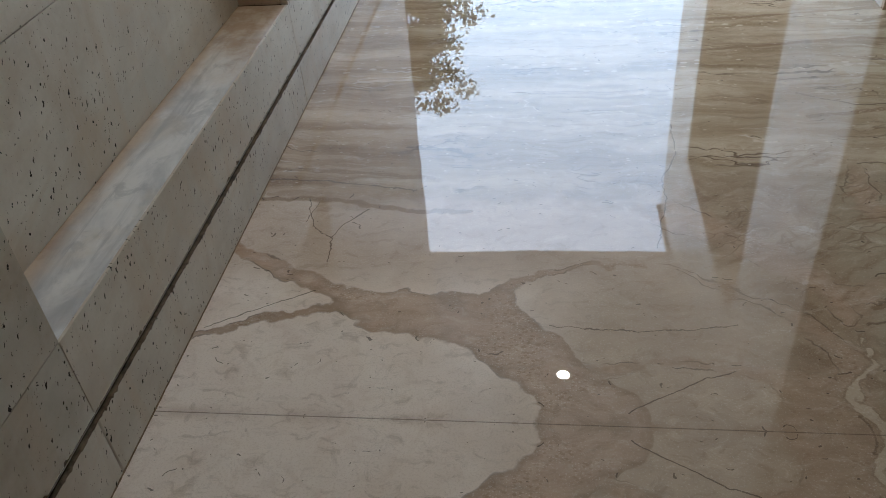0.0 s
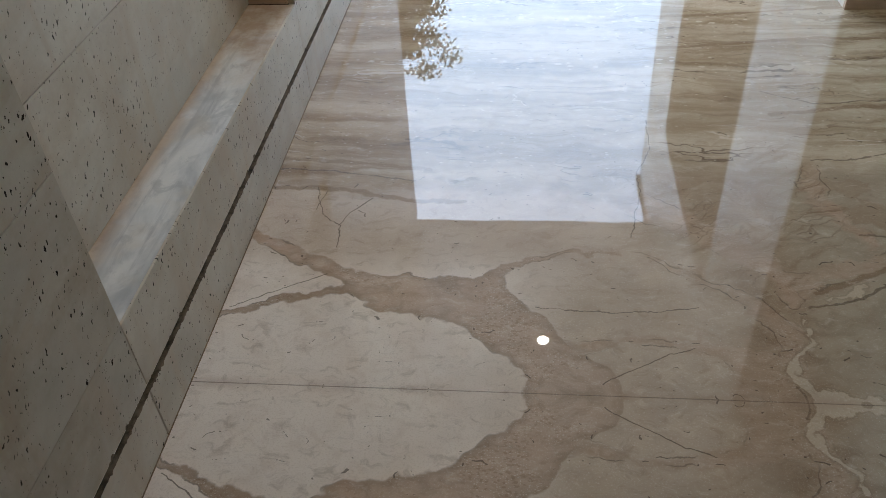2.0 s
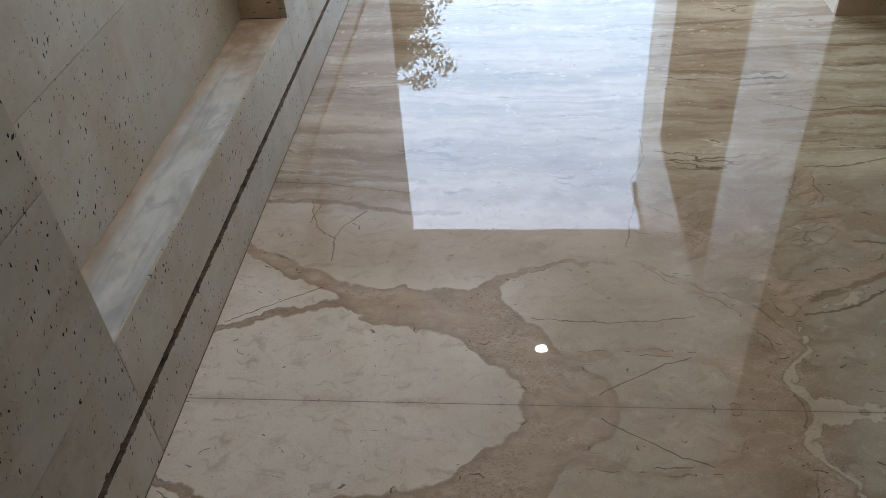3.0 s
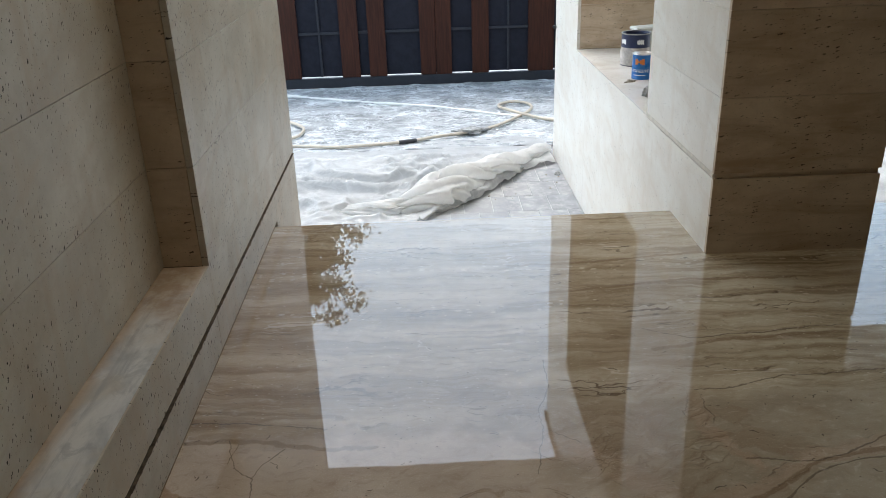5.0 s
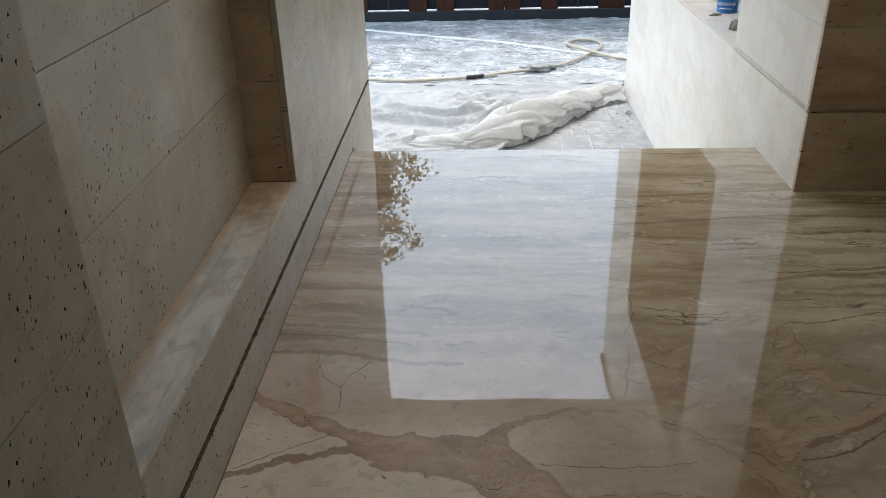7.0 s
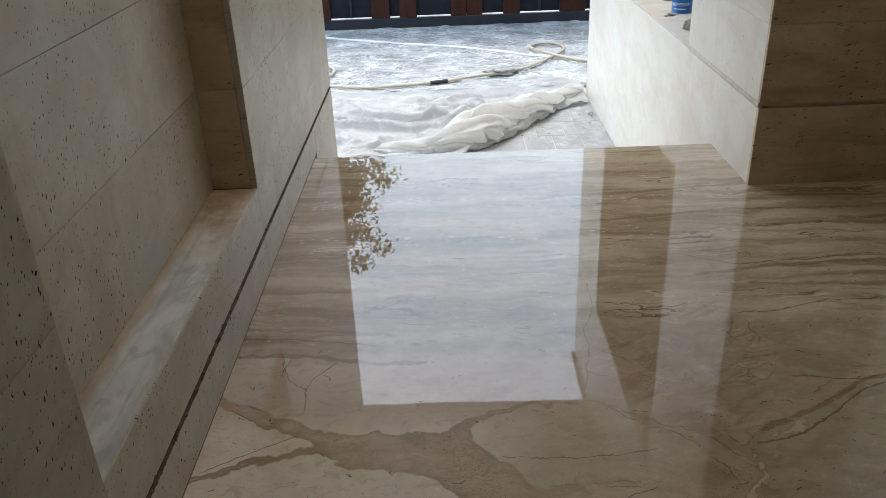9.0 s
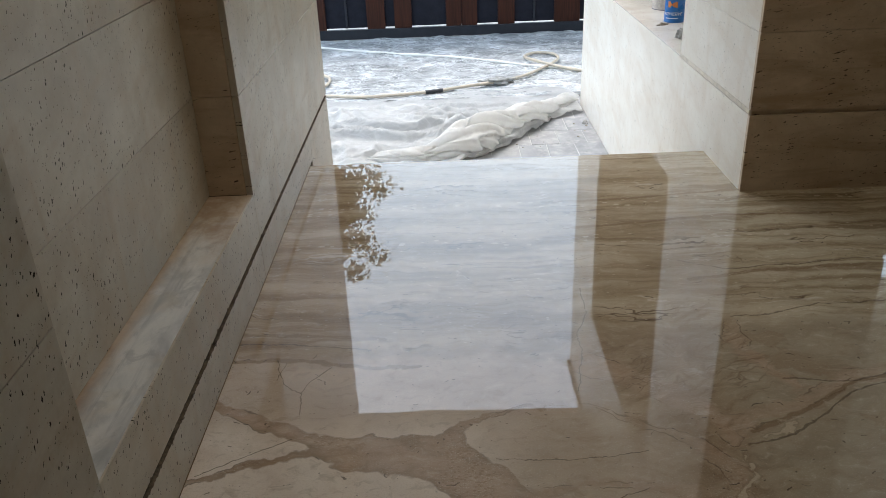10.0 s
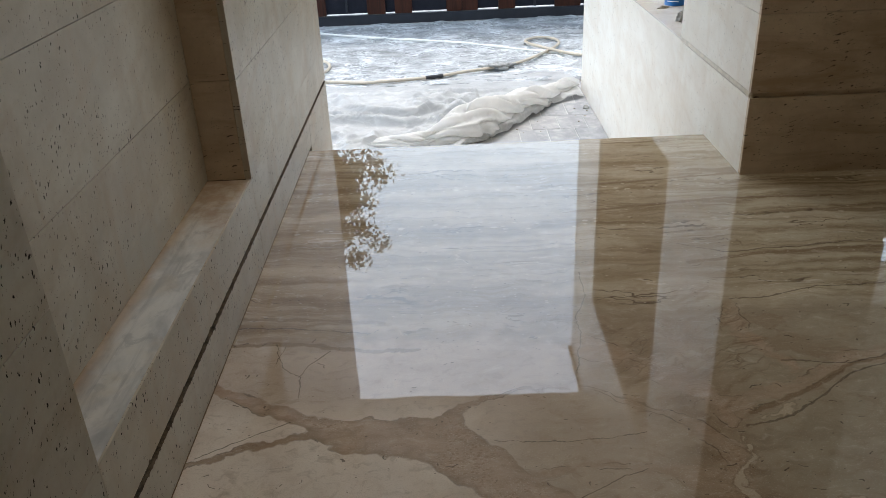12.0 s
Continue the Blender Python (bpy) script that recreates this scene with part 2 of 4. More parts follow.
    dull = n.mix(n.step(n.noise(n.vec("ADD", n.vec("MULTIPLY", flat, (0.6, 1.7, 1.0)), n.vec("SCALE", w1, scale=0.5)), 6.0, 6.0, 0.66, 0.6), 0.46, 0.62, 0.0, 0.8), dull, (0.20, 0.13, 0.07))
    olive = n.step(x, 0.62, 0.78)
    dull = n.mix(n.math("MULTIPLY", olive, 0.55), dull, (0.37, 0.335, 0.25))
    # broken fragments of all sizes in the dull part
    tone, lines = None, None
    for scale, bend in ((6.0, 0.16), (15.0, 0.08)):
        qv = n.vec("ADD", n.vec("MULTIPLY", flat, (0.7, 1.4, 1.0)), n.vec("ADD", n.vec("SCALE", w1, scale=bend), n.vec("SCALE", w2, scale=bend * 0.6)))
        cell = n.red(n.voronoi(qv, scale)["Color"])
        edge = n.step(n.voronoi(qv, scale, "DISTANCE_TO_EDGE")["Distance"], 0.035, 0.008)
        tone = cell if tone is None else n.math("ADD", n.math("MULTIPLY", tone, 0.6), n.math("MULTIPLY", cell, 0.4))
        lines = edge if lines is None else n.math("MAXIMUM", lines, n.math("MULTIPLY", edge, 0.6))
    pick = n.step(n.noise(flat2, 3.5, 2.0), 0.42, 0.60)
    dull = n.mix(n.math("MULTIPLY", n.step(tone, 0.55, 0.30), n.math("MULTIPLY", pick, 0.55)), dull, (0.26, 0.18, 0.105))
    dull = n.mix(n.math("MULTIPLY", lines, n.math("MULTIPLY", pick, 0.25)), dull, MARBLE[7])
    dull = n.mix(n.math("MULTIPLY", n.math("MULTIPLY", n.step(x, 0.62, 0.45), n.step(ym, 0.46, 0.38)), 0.6), dull, (0.57, 0.46, 0.35))
    light = n.mix(n.math("MULTIPLY", side, 0.92), light, dull)
    upper = n.step(ym, 0.30, 0.44)
    light = n.mix(n.math("MULTIPLY", n.math("MULTIPLY", upper, n.step(x, 0.50, 0.25)), n.step(x, -0.5, 0.0, 0.78, 0.95)), light, n.mix(n.step(cloud, 0.3, 0.7), (0.47, 0.365, 0.275), (0.58, 0.47, 0.37)))
    c = n.mix(clast, matrix, light)
    # strata of the rear of the slab: soft beds, fine leaves, dark and pale threads
    bed = n.vec("ADD", n.join(n.math("MULTIPLY", x, 0.42), n.math("MULTIPLY", n.math("ADD", ym, n.math("MULTIPLY", x, 0.04)), 2.5), 0.0), n.vec("SCALE", w1, scale=0.22))
    soft_bed = n.noise(bed, 2.6, 5.0, 0.6)
    leaves = n.noise(n.vec("MULTIPLY", bed, (0.8, 1.5, 1.0)), 5.0, 7.0, 0.66, 0.5)
    wisps = n.noise(n.vec("MULTIPLY", bed, (1.1, 1.3, 1.0)), 8.0, 6.0, 0.66, 0.8)
    banded = n.mix(n.step(soft_bed, 0.36, 0.64), MARBLE[8], (0.52, 0.435, 0.325))
    banded = n.mix(n.step(leaves, 0.50, 0.66, 0.0, 0.60), banded, (0.175, 0.110, 0.062))
    banded = n.mix(n.step(leaves, 0.46, 0.30, 0.0, 0.50), banded, (0.58, 0.49, 0.37))
    banded = n.mix(n.step(wisps, 0.54, 0.68, 0.0, 0.50), banded, MARBLE[9])
    browned = n.step(n.math("ADD", x, n.math("MULTIPLY", n.xyz(w1)[0], 0.4)), -0.10, -0.36)
    banded = n.mix(n.math("MULTIPLY", browned, 0.5), banded, n.mix(n.step(leaves, 0.60, 0.40), (0.27, 0.165, 0.09), (0.53, 0.39, 0.26)))
    greener = n.step(x, 0.75, 1.15)
    banded = n.mix(n.math("MULTIPLY", greener, 0.60), banded, n.mix(n.step(leaves, 0.62, 0.42), (0.28, 0.225, 0.14), (0.58, 0.51, 0.37)))
    for scale, turn, thin, colour, much in ((1.9, 0.0, 0.008, (0.085, 0.052, 0.030), 0.85), (3.1, 3.0, 0.008, (0.14, 0.09, 0.055), 0.5), (2.6, 7.0, 0.009, MARBLE[4], 0.5)):
        wander = n.noise(n.vec("ADD", n.vec("MULTIPLY", bed, (0.7, 0.8, 1.0)), n.vec("ADD", n.vec("SCALE", w2, scale=0.05), (turn, turn * 2, turn))), scale, 4.0, 0.58)
        line = n.step(n.math("ABSOLUTE", n.math("SUBTRACT", wander, 0.5)), thin, thin * 0.2)
        line = n.math("MULTIPLY", line, n.step(n.noise(n.vec("ADD", flat2, (turn, 0.0, 0.0)), 4.0, 3.0), 0.50, 0.64))
        banded = n.mix(n.math("MULTIPLY", line, much), banded, colour)
    rear = n.step(n.math("ADD", n.math("SUBTRACT", ym, n.math("MULTIPLY", n.step(x, 0.1, 0.9), 0.10)), n.math("MULTIPLY", n.xyz(w1)[0], 0.30)), 0.58, 0.72)
    c = n.mix(rear, c, banded)
    # shattered zone with brown smears and pale flakes
    zone = n.step(strokes([[(0.36, 0.70, 0.05), (0.50, 0.56, 0.09), (0.62, 0.42, 0.09), (0.68, 0.30, 0.04)], [(0.74, 0.82, 0.05), (0.78, 0.62, 0.08), (0.70, 0.48, 0.09)]], q), 0.05, -0.03)
    turned = n.join(n.math("ADD", n.math("MULTIPLY", x, 0.85), n.math("MULTIPLY", ym, 0.5)), n.math("SUBTRACT", n.math("MULTIPLY", ym, 1.7), n.math("MULTIPLY", x, 1.0)), 0.0)
    turned = n.vec("ADD", n.vec("MULTIPLY", turned, (0.55, 1.0, 1.0)), n.vec("ADD", n.vec("SCALE", w2, scale=0.08), n.vec("SCALE", w1, scale=0.2)))
    shard = n.noise(n.vec("MULTIPLY", turned, (0.6, 1.4, 1.0)), 9.0, 6.0, 0.7, 0.5)
    split = n.step(n.voronoi(turned, 17.0, "DISTANCE_TO_EDGE")["Distance"], 0.09, 0.02)
    split = n.math("MULTIPLY", split, n.step(n.noise(flat2, 8.0, 2.0), 0.44, 0.60))
    c = n.mix(n.math("MULTIPLY", n.step(shard, 0.45, 0.80), n.math("MULTIPLY", zone, 0.80)), c, (0.18, 0.11, 0.056))
    c = n.mix(n.math("MULTIPLY", n.step(shard, 0.42, 0.30), n.math("MULTIPLY", zone, 0.45)), c, MARBLE[10])
    c = n.mix(n.math("MULTIPLY", split, n.math("MULTIPLY", zone, 0.40)), c, (0.14, 0.085, 0.05))
    # dark seams round the clasts, broken up
    seam = n.math("MULTIPLY", n.step(n.math("ABSOLUTE", near), 0.0030, 0.0008), n.step(n.noise(flat, 9.0, 2.0), 0.46, 0.60))
    c = n.mix(n.math("MULTIPLY", n.math("MULTIPLY", seam, n.math("SUBTRACT", 1.0, rear)), 0.55), c, MARBLE[5])
    # cracks and veins: chains of points from the joint, with half width and colour
    qc = n.vec("ADD", n.vec("ADD", flat, n.vec("SCALE", w1, scale=0.03)), n.vec("SCALE", w2, scale=0.022))
    qc = n.vec("MULTIPLY", n.vec("ADD", qc, n.join(n.math("MULTIPLY", w3, 0.011), n.math("MULTIPLY", w3, 0.011), 0.0)), (1, 1, 0))

    def chains(lines, half, colour, amount):
        nonlocal c
        best = strokes([[(px, py, 0.0) for px, py in points] for points in lines], qc)
        wide = n.math("MULTIPLY", uneven, half * 1.8)
        c = n.mix(n.step(best, n.math("MULTIPLY", wide, 0.45), wide, amount, 0.0), c, colour)

    dark, pale = MARBLE[5], MARBLE[6]
    chains([
        [(-0.57, 0.66), (-0.35, 0.65), (-0.19, 0.605), (-0.05, 0.60)],
        [(-0.57, 0.79), (-0.40, 0.775), (-0.15, 0.74)],
        [(0.45, 1.42), (0.75, 1.45), (1.05, 1.49), (1.4, 1.47)],
        [(0.40, 1.66), (0.75, 1.67), (1.15, 1.72)],
        [(0.78, 1.02), (1.00, 1.06), (1.45, 1.08)],
        [(0.72, 0.30), (0.81, 0.335), (0.90, 0.385), (1.0, 0.455), (1.12, 0.495), (1.4, 0.53)],
    ], 0.0105, (0.19, 0.12, 0.066), 0.65)
    # pale agate veins with a dark skin
    for grow, colour, much in ((0.004, (0.21, 0.155, 0.105), 0.30), (-0.0015, (0.57, 0.475, 0.355), 0.8)):
        agate = strokes([
            [(0.683, 0.222, 0.004 + grow), (0.668, 0.165, 0.007 + grow), (0.648, 0.125, 0.005 + grow), (0.625, 0.072, 0.009 + grow), (0.640, 0.018, 0.014 + grow), (0.655, 0.0, 0.024 + grow)],
            [(0.655, 0.004, 0.020 + grow), (0.70, 0.010, 0.013 + grow), (0.76, 0.004, 0.008 + grow), (0.84, 0.02, 0.005 + grow)],
            [(0.728, 0.266, 0.003 + grow), (0.765, 0.281, 0.010 + grow), (0.81, 0.304, 0.009 + grow), (0.845, 0.326, 0.003 + grow)],
        ], n.vec("ADD", qc, n.vec("SCALE", w2, scale=0.05)))
        agate = n.math("ADD", agate, n.math("MULTIPLY", n.math("SUBTRACT", n.noise(flat, 34.0, 3.0, 0.6), 0.45), 0.030))
        c = n.mix(n.step(agate, -0.001, 0.002, much, 0.0), c, colour)
    chains([
        [(-0.57, 0.735), (-0.43, 0.735), (-0.32, 0.715), (-0.18, 0.690)],
        [(0.70, 0.255), (0.76, 0.265), (0.84, 0.300), (0.91, 0.352), (1.0, 0.425), (1.12, 0.468), (1.35, 0.50)],
                [(0.83, 0.79), (0.95, 0.80), (1.10, 0.845), (1.4, 0.86)],
        [(0.78, 1.15), (0.91, 1.075), (1.05, 1.09), (1.4, 1.12)],
        [(0.86, 0.50), (1.04, 0.47), (1.4, 0.62)],
    ], 0.0034, dark, 0.62)
    chains([
        [(-0.54, 0.215), (-0.41, 0.285), (-0.34, 0.325)],
        [(-0.43, 0.655), (-0.40, 0.545), (-0.345, 0.50), (-0.34, 0.415)],
        [(-0.35, 0.50), (-0.28, 0.615)],
        [(-0.42, 0.565), (-0.40, 0.645)],
        [(0.13, 0.235), (0.28, 0.225), (0.40, 0.233), (0.47, 0.24)],
        [(0.26, 0.025), (0.33, 0.075), (0.39, 0.110), (0.44, 0.130)],
        [(0.44, 0.985), (0.43, 0.845), (0.39, 0.735), (0.38, 0.615), (0.35, 0.47)],
    ], 0.0016, dark, 0.75)
    # pale shell fragments in rows
    frag = n.voronoi(n.vec("MULTIPLY", flat, (0.6, 1.1, 1.0)), 42.0)
    rows = n.math("MAXIMUM", n.step(n.math("ABSOLUTE", n.math("SUBTRACT", ym, 1.64)), 0.09, 0.02), n.step(n.math("ABSOLUTE", n.math("SUBTRACT", ym, 1.33)), 0.07, 0.02))
    rows = n.math("MAXIMUM", n.math("MULTIPLY", rows, 0.9), n.math("MULTIPLY", rear, 0.36))
    fm = n.math("LESS_THAN", frag["Distance"], n.math("MULTIPLY", n.math("SUBTRACT", n.red(frag["Color"]), 0.55), n.math("MULTIPLY", rows, 0.75)))
    c = n.mix(n.math("MULTIPLY", fm, 0.55), c, (0.72, 0.63, 0.50))
    # the slab joint: a hair-thin dark line with a faint brown stain
    stain = n.step(n.noise(flat2, 7.0, 3.0), 0.40, 0.62)
    c = n.mix(n.math("MULTIPLY", n.step(ym, 0.022, 0.001, 0.0, 0.35), stain), c, (0.42, 0.30, 0.225))
    c = n.mix(n.math("MULTIPLY", n.step(ym, 0.0016, 0.0008, 0.0, 0.5), n.step(n.noise(flat2, 30.0, 2.0), 0.30, 0.50, 0.4, 1.0)), c, (0.10, 0.07, 0.05))
    # mottling: small smears and flakes lying along the bed
    mott = n.noise(n.vec("ADD", n.vec("MULTIPLY", flat, (0.8, 1.8, 1.0)), n.vec("SCALE", w2, scale=0.12)), 24.0, 6.0, 0.72)
    c = n.mix(n.step(mott, 0.50, 0.68, 0.0, 0.34), c, (0.26, 0.175, 0.11))
    c = n.mix(n.step(mott, 0.46, 0.32, 0.0, 0.30), c, (0.74, 0.64, 0.53))
    # warm stains, grain, hairlines and pin holes
    warm = n.step(n.noise(flat2, 2.6, 5.0, 0.65, 0.8), 0.50, 0.68)
    c = n.mix(n.math("MULTIPLY", warm, n.math("SUBTRACT", 0.30, n.math("MULTIPLY", clast, 0.22))), c, (0.36, 0.225, 0.125))
    grain = n.noise(flat, 260.0, 2.0, 0.7)
    c = n.mix(n.step(grain, 0.45, 0.75, 0.0, 0.30), c, MARBLE[1])
    c = n.mix(n.step(grain, 0.45, 0.25, 0.0, 0.38), c, MARBLE[4])
    hair = n.noise(n.vec("ADD", n.vec("MULTIPLY", flat, (1.0, 1.6, 1.0)), n.vec("SCALE", w2, scale=0.12)), 11.0, 4.0, 0.6)
    hair = n.math("MULTIPLY", n.step(n.math("ABSOLUTE", n.math("SUBTRACT", hair, 0.5)), 0.010, 0.002), n.step(n.noise(flat2, 9.0, 2.0), 0.50, 0.62))
    c = n.mix(n.math("MULTIPLY", hair, n.math("ADD", 0.14, n.math("MULTIPLY", side, 0.08))), c, MARBLE[7])
    hole = n.voronoi(n.vec("ADD", n.vec("MULTIPLY", flat, (0.5, 1.0, 1.0)), n.vec("SCALE", w2, scale=0.08)), 60.0)
    holes = n.math("LESS_THAN", hole["Distance"], n.math("MULTIPLY", n.math("SUBTRACT", n.red(hole["Color"]), 0.80), 0.7))
    c = n.mix(n.math("MULTIPLY", holes, 0.65), c, MARBLE[5])
    tone = n.rand()
    c = n.mix(1.0, c, n.mix(tone, (0.97, 0.97, 0.97), (1.03, 1.02, 1.0)), "MULTIPLY")
    n.set(Base_Color=c, Roughness=n.math("ADD", 0.005, n.math("MULTIPLY", n.step(n.noise(p, 2.5, 4.0), 0.5, 0.8), 0.012)), IOR=MARBLE_IOR)
    ripple = n.noise(n.vec("MULTIPLY", p, (1.0, 1.0, 1.0)), 5.0, 2.0, 0.5)
    wave = n.noise(n.vec("MULTIPLY", p, (1.0, 0.6, 1.0)), 22.0, 2.0, 0.5)
    n.bump(n.math("ADD", ripple, n.math("MULTIPLY", wave, 0.16)), 0.06, 0.004)
    return n.mat


def crease(n, v, scale, detail, warp, sharp):
    """Thin bright ridges where a noise crosses its middle."""
    a = n.noise(v, scale, detail, 0.55, warp)
    return n.step(n.math("ABSOLUTE", n.math("SUBTRACT", a, 0.5)), sharp, 0.0)


def film_sheet(name, white, trans, creased=0.7):
    """Crumpled polythene, milky, letting some light through, greyer where it lies flat."""
    n = Net(name)
    p = n.coord()
    a = n.noise(p, 7.0, 5.0, 0.65, 0.8)
    s = n.vec("MULTIPLY", p, (0.7, 1.8, 1.0))
    k1 = crease(n, s, 4.5, 3.0, 0.8, 0.06)
    k2 = crease(n, s, 11.0, 3.0, 1.2, 0.07)
    k3 = crease(n, p, 24.0, 2.0, 0.8, 0.09)
    k = n.math("MAXIMUM", n.math("MAXIMUM", k1, n.math("MULTIPLY", k2, 0.5)), n.math("MULTIPLY", k3, 0.12))
    c = n.mix(n.step(a, 0.3, 0.7), tuple(v * 0.84 for v in white), tuple(v * 0.98 for v in white))
    c = n.mix(n.math("MULTIPLY", k, creased), c, tuple(min(1.0, v * 1.3) for v in white))
    n.set(Base_Color=c, Roughness=0.32, IOR=1.3)
    n.bump(n.math("ADD", n.math("MULTIPLY", a, 0.5), k), 0.26 * creased, 0.008)
    through_light = n.t.nodes.new("ShaderNodeBsdfTranslucent")
    n.put(through_light.inputs["Color"], white)
    both = n.t.nodes.new("ShaderNodeMixShader")
    both.inputs[0].default_value = trans
    n.t.links.new(n.bsdf.outputs[0], both.inputs[1])
    n.t.links.new(through_light.outputs[0], both.inputs[2])
    n.t.links.new(both.outputs[0], n.out.inputs[0])
    return n.mat


def dusty_sheet():
    """Thin clear sheet trodden flat on grey paving: grey blotches, milky streaks along its creases."""
    n = Net("trodden_sheet")
    p = n.coord()
    s = n.vec("MULTIPLY", p, (1.0, 2.4, 1.0))
    a = n.noise(s, 2.2, 6.0, 0.68, 0.9)
    k1 = crease(n, s, 1.7, 4.0, 1.0, 0.035)
    k2 = crease(n, n.vec("MULTIPLY", p, (1.0, 2.0, 1.0)), 5.0, 3.0, 1.4, 0.05)
    k3 = crease(n, n.vec("MULTIPLY", p, (1.0, 2.0, 1.0)), 13.0, 2.0, 1.2, 0.06)
    k = n.math("MAXIMUM", n.math("MAXIMUM", k1, n.math("MULTIPLY", k2, 0.9)), n.math("MULTIPLY", k3, 0.6))
    k = n.math("MULTIPLY", k, n.step(n.noise(p, 3.0, 3.0, 0.6), 0.36, 0.56, 0.3, 1.0))
    c = n.mix(n.step(a, 0.38, 0.62), (0.155, 0.165, 0.17), (0.32, 0.335, 0.345))
    c = n.mix(n.math("MULTIPLY", k, 0.9), c, (0.66, 0.69, 0.71))
    n.set(Base_Color=c, Roughness=0.4, IOR=1.4)
    n.bump(n.math("ADD", a, k), 0.5, 0.015)
    return n.mat


def paver_stone():
    n = Net("paver_stone")
    p = n.coord(1.0)
    a = n.noise(p, 6.0, 5.0, 0.65)
    b = n.noise(p, 140.0, 2.0, 0.6)
    dust = n.step(n.noise(p, 13.0, 5.0, 0.7), 0.45, 0.7)
    c = n.mix(n.step(a, 0.3, 0.7), (0.17, 0.18, 0.195), (0.27, 0.28, 0.295))
    c = n.mix(n.math("MULTIPLY", dust, 0.35), c, (0.52, 0.51, 0.50))
    c = n.mix(n.math("MULTIPLY", n.rand(), 0.25), c, (0.45, 0.42, 0.40))
    n.set(Base_Color=c, Roughness=0.7)
    n.bump(n.math("ADD", a, n.math("MULTIPLY", b, 0.4)), 0.4, 0.004)
    return n.mat


def stained_wood():
    n = Net("stained_wood")
    p = n.coord(1.0)
    g = n.noise(n.vec("MULTIPLY", p, (9.0, 9.0, 0.6)), 5.0, 5.0, 0.65, 0.4)
    f = n.noise(n.vec("MULTIPLY", p, (60.0, 60.0, 1.5)), 4.0, 3.0, 0.6)
    c = n.mix(n.step(g, 0.3, 0.7), (0.026, 0.007, 0.0035), (0.062, 0.017, 0.008))
    c = n.mix(n.math("MULTIPLY", f, 0.4), c, (0.014, 0.006, 0.004))
    n.set(Base_Color=c, Roughness=0.6, IOR=1.3)
    n.bump(f, 0.2, 0.002)
    return n.mat


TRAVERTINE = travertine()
# the travertine darkened by an eighth, rougher and more pitted, for the near slabs
DARKER_CUT = travertine("darker_travertine", (0.43, 0.39, 0.32), (0.54, 0.50, 0.42), (0.44, 0.345, 0.245), 0.5, 0.85, (1.0, 1.0, 0.65), 0.62, "x", 0.55)
# smoother pale stone; the passage face's stronger light is partly in its colour
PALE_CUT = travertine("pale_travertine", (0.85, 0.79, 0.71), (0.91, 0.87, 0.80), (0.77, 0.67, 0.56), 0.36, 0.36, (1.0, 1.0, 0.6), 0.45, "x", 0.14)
CROSS_CUT = travertine("brown_travertine", (0.62, 0.475, 0.335), (0.76, 0.61, 0.45), (0.42, 0.27, 0.15), 0.38, 0.72, (0.3, 1.0, 1.0), 0.8, "y")
SILL_STONE = travertine("sill_stone", (0.72, 0.70, 0.66), (0.82, 0.80, 0.77), (0.64, 0.57, 0.49), 0.16, 0.4, (0.6, 1.0, 1.0), 0.4, "z")


def ledge_stone():
    """Polished pale stone, rust-stained in blots along the wall behind it and at its ends."""
    n = Net("ledge_stone")
    p = n.coord()
    x, y, z = n.xyz(p)
    cloud = n.noise(n.vec("MULTIPLY", p, (4.0, 1.6, 1.0)), 2.4, 5.0, 0.6, 0.9)
    grain = n.noise(p, 150.0, 2.0, 0.6)
    c = n.mix(n.step(cloud, 0.35, 0.65), (0.52, 0.53, 0.55), (0.82, 0.81, 0.80))
    c = n.mix(n.step(n.noise(n.vec("MULTIPLY", p, (2.0, 1.0, 1.0)), 11.0, 5.0, 0.66, 0.8), 0.48, 0.66, 0.0, 0.55), c, (0.42, 0.43, 0.46))
    c = n.mix(n.step(n.noise(p, 5.0, 4.0, 0.6), 0.52, 0.66, 0.0, 0.4), c, (0.66, 0.58, 0.48))
    c = n.mix(n.math("MULTIPLY", grain, 0.2), c, (0.5, 0.47, 0.44))
    blot = n.noise(p, 9.0, 5.0, 0.65)
    edge = n.step(n.math("ADD", x, n.math("MULTIPLY", blot, 0.05)), -0.622, -0.662)
    ends = n.step(n.math("ADD", y, n.math("MULTIPLY", blot, 0.9)), 2.40, 3.0)
    streak = n.noise(n.vec("MULTIPLY", p, (26.0, 1.6, 1.0)), 1.0, 5.0, 0.65, 0.6)
    c = n.mix(n.math("MULTIPLY", n.step(streak, 0.5, 0.68), 0.5), c, (0.42, 0.42, 0.44))
    corner = n.math("MULTIPLY", n.step(n.math("ADD", x, n.math("MULTIPLY", blot, 0.05)), -0.61, -0.665), n.step(n.math("ADD", y, n.math("MULTIPLY", blot, 0.4)), 2.0, 1.75))
    edge = n.math("MAXIMUM", edge, corner)
    rust = n.math("MAXIMUM", n.math("MULTIPLY", edge, 0.88), n.math("MULTIPLY", ends, 0.8))
    c = n.mix(rust, c, n.mix(n.step(blot, 0.4, 0.6), (0.60, 0.47, 0.35), (0.46, 0.31, 0.19)))
    n.set(Base_Color=c, Roughness=0.13, IOR=1.6)
    n.bump(n.noise(p, 20.0, 3.0), 0.05, 0.004)
    return n.mat


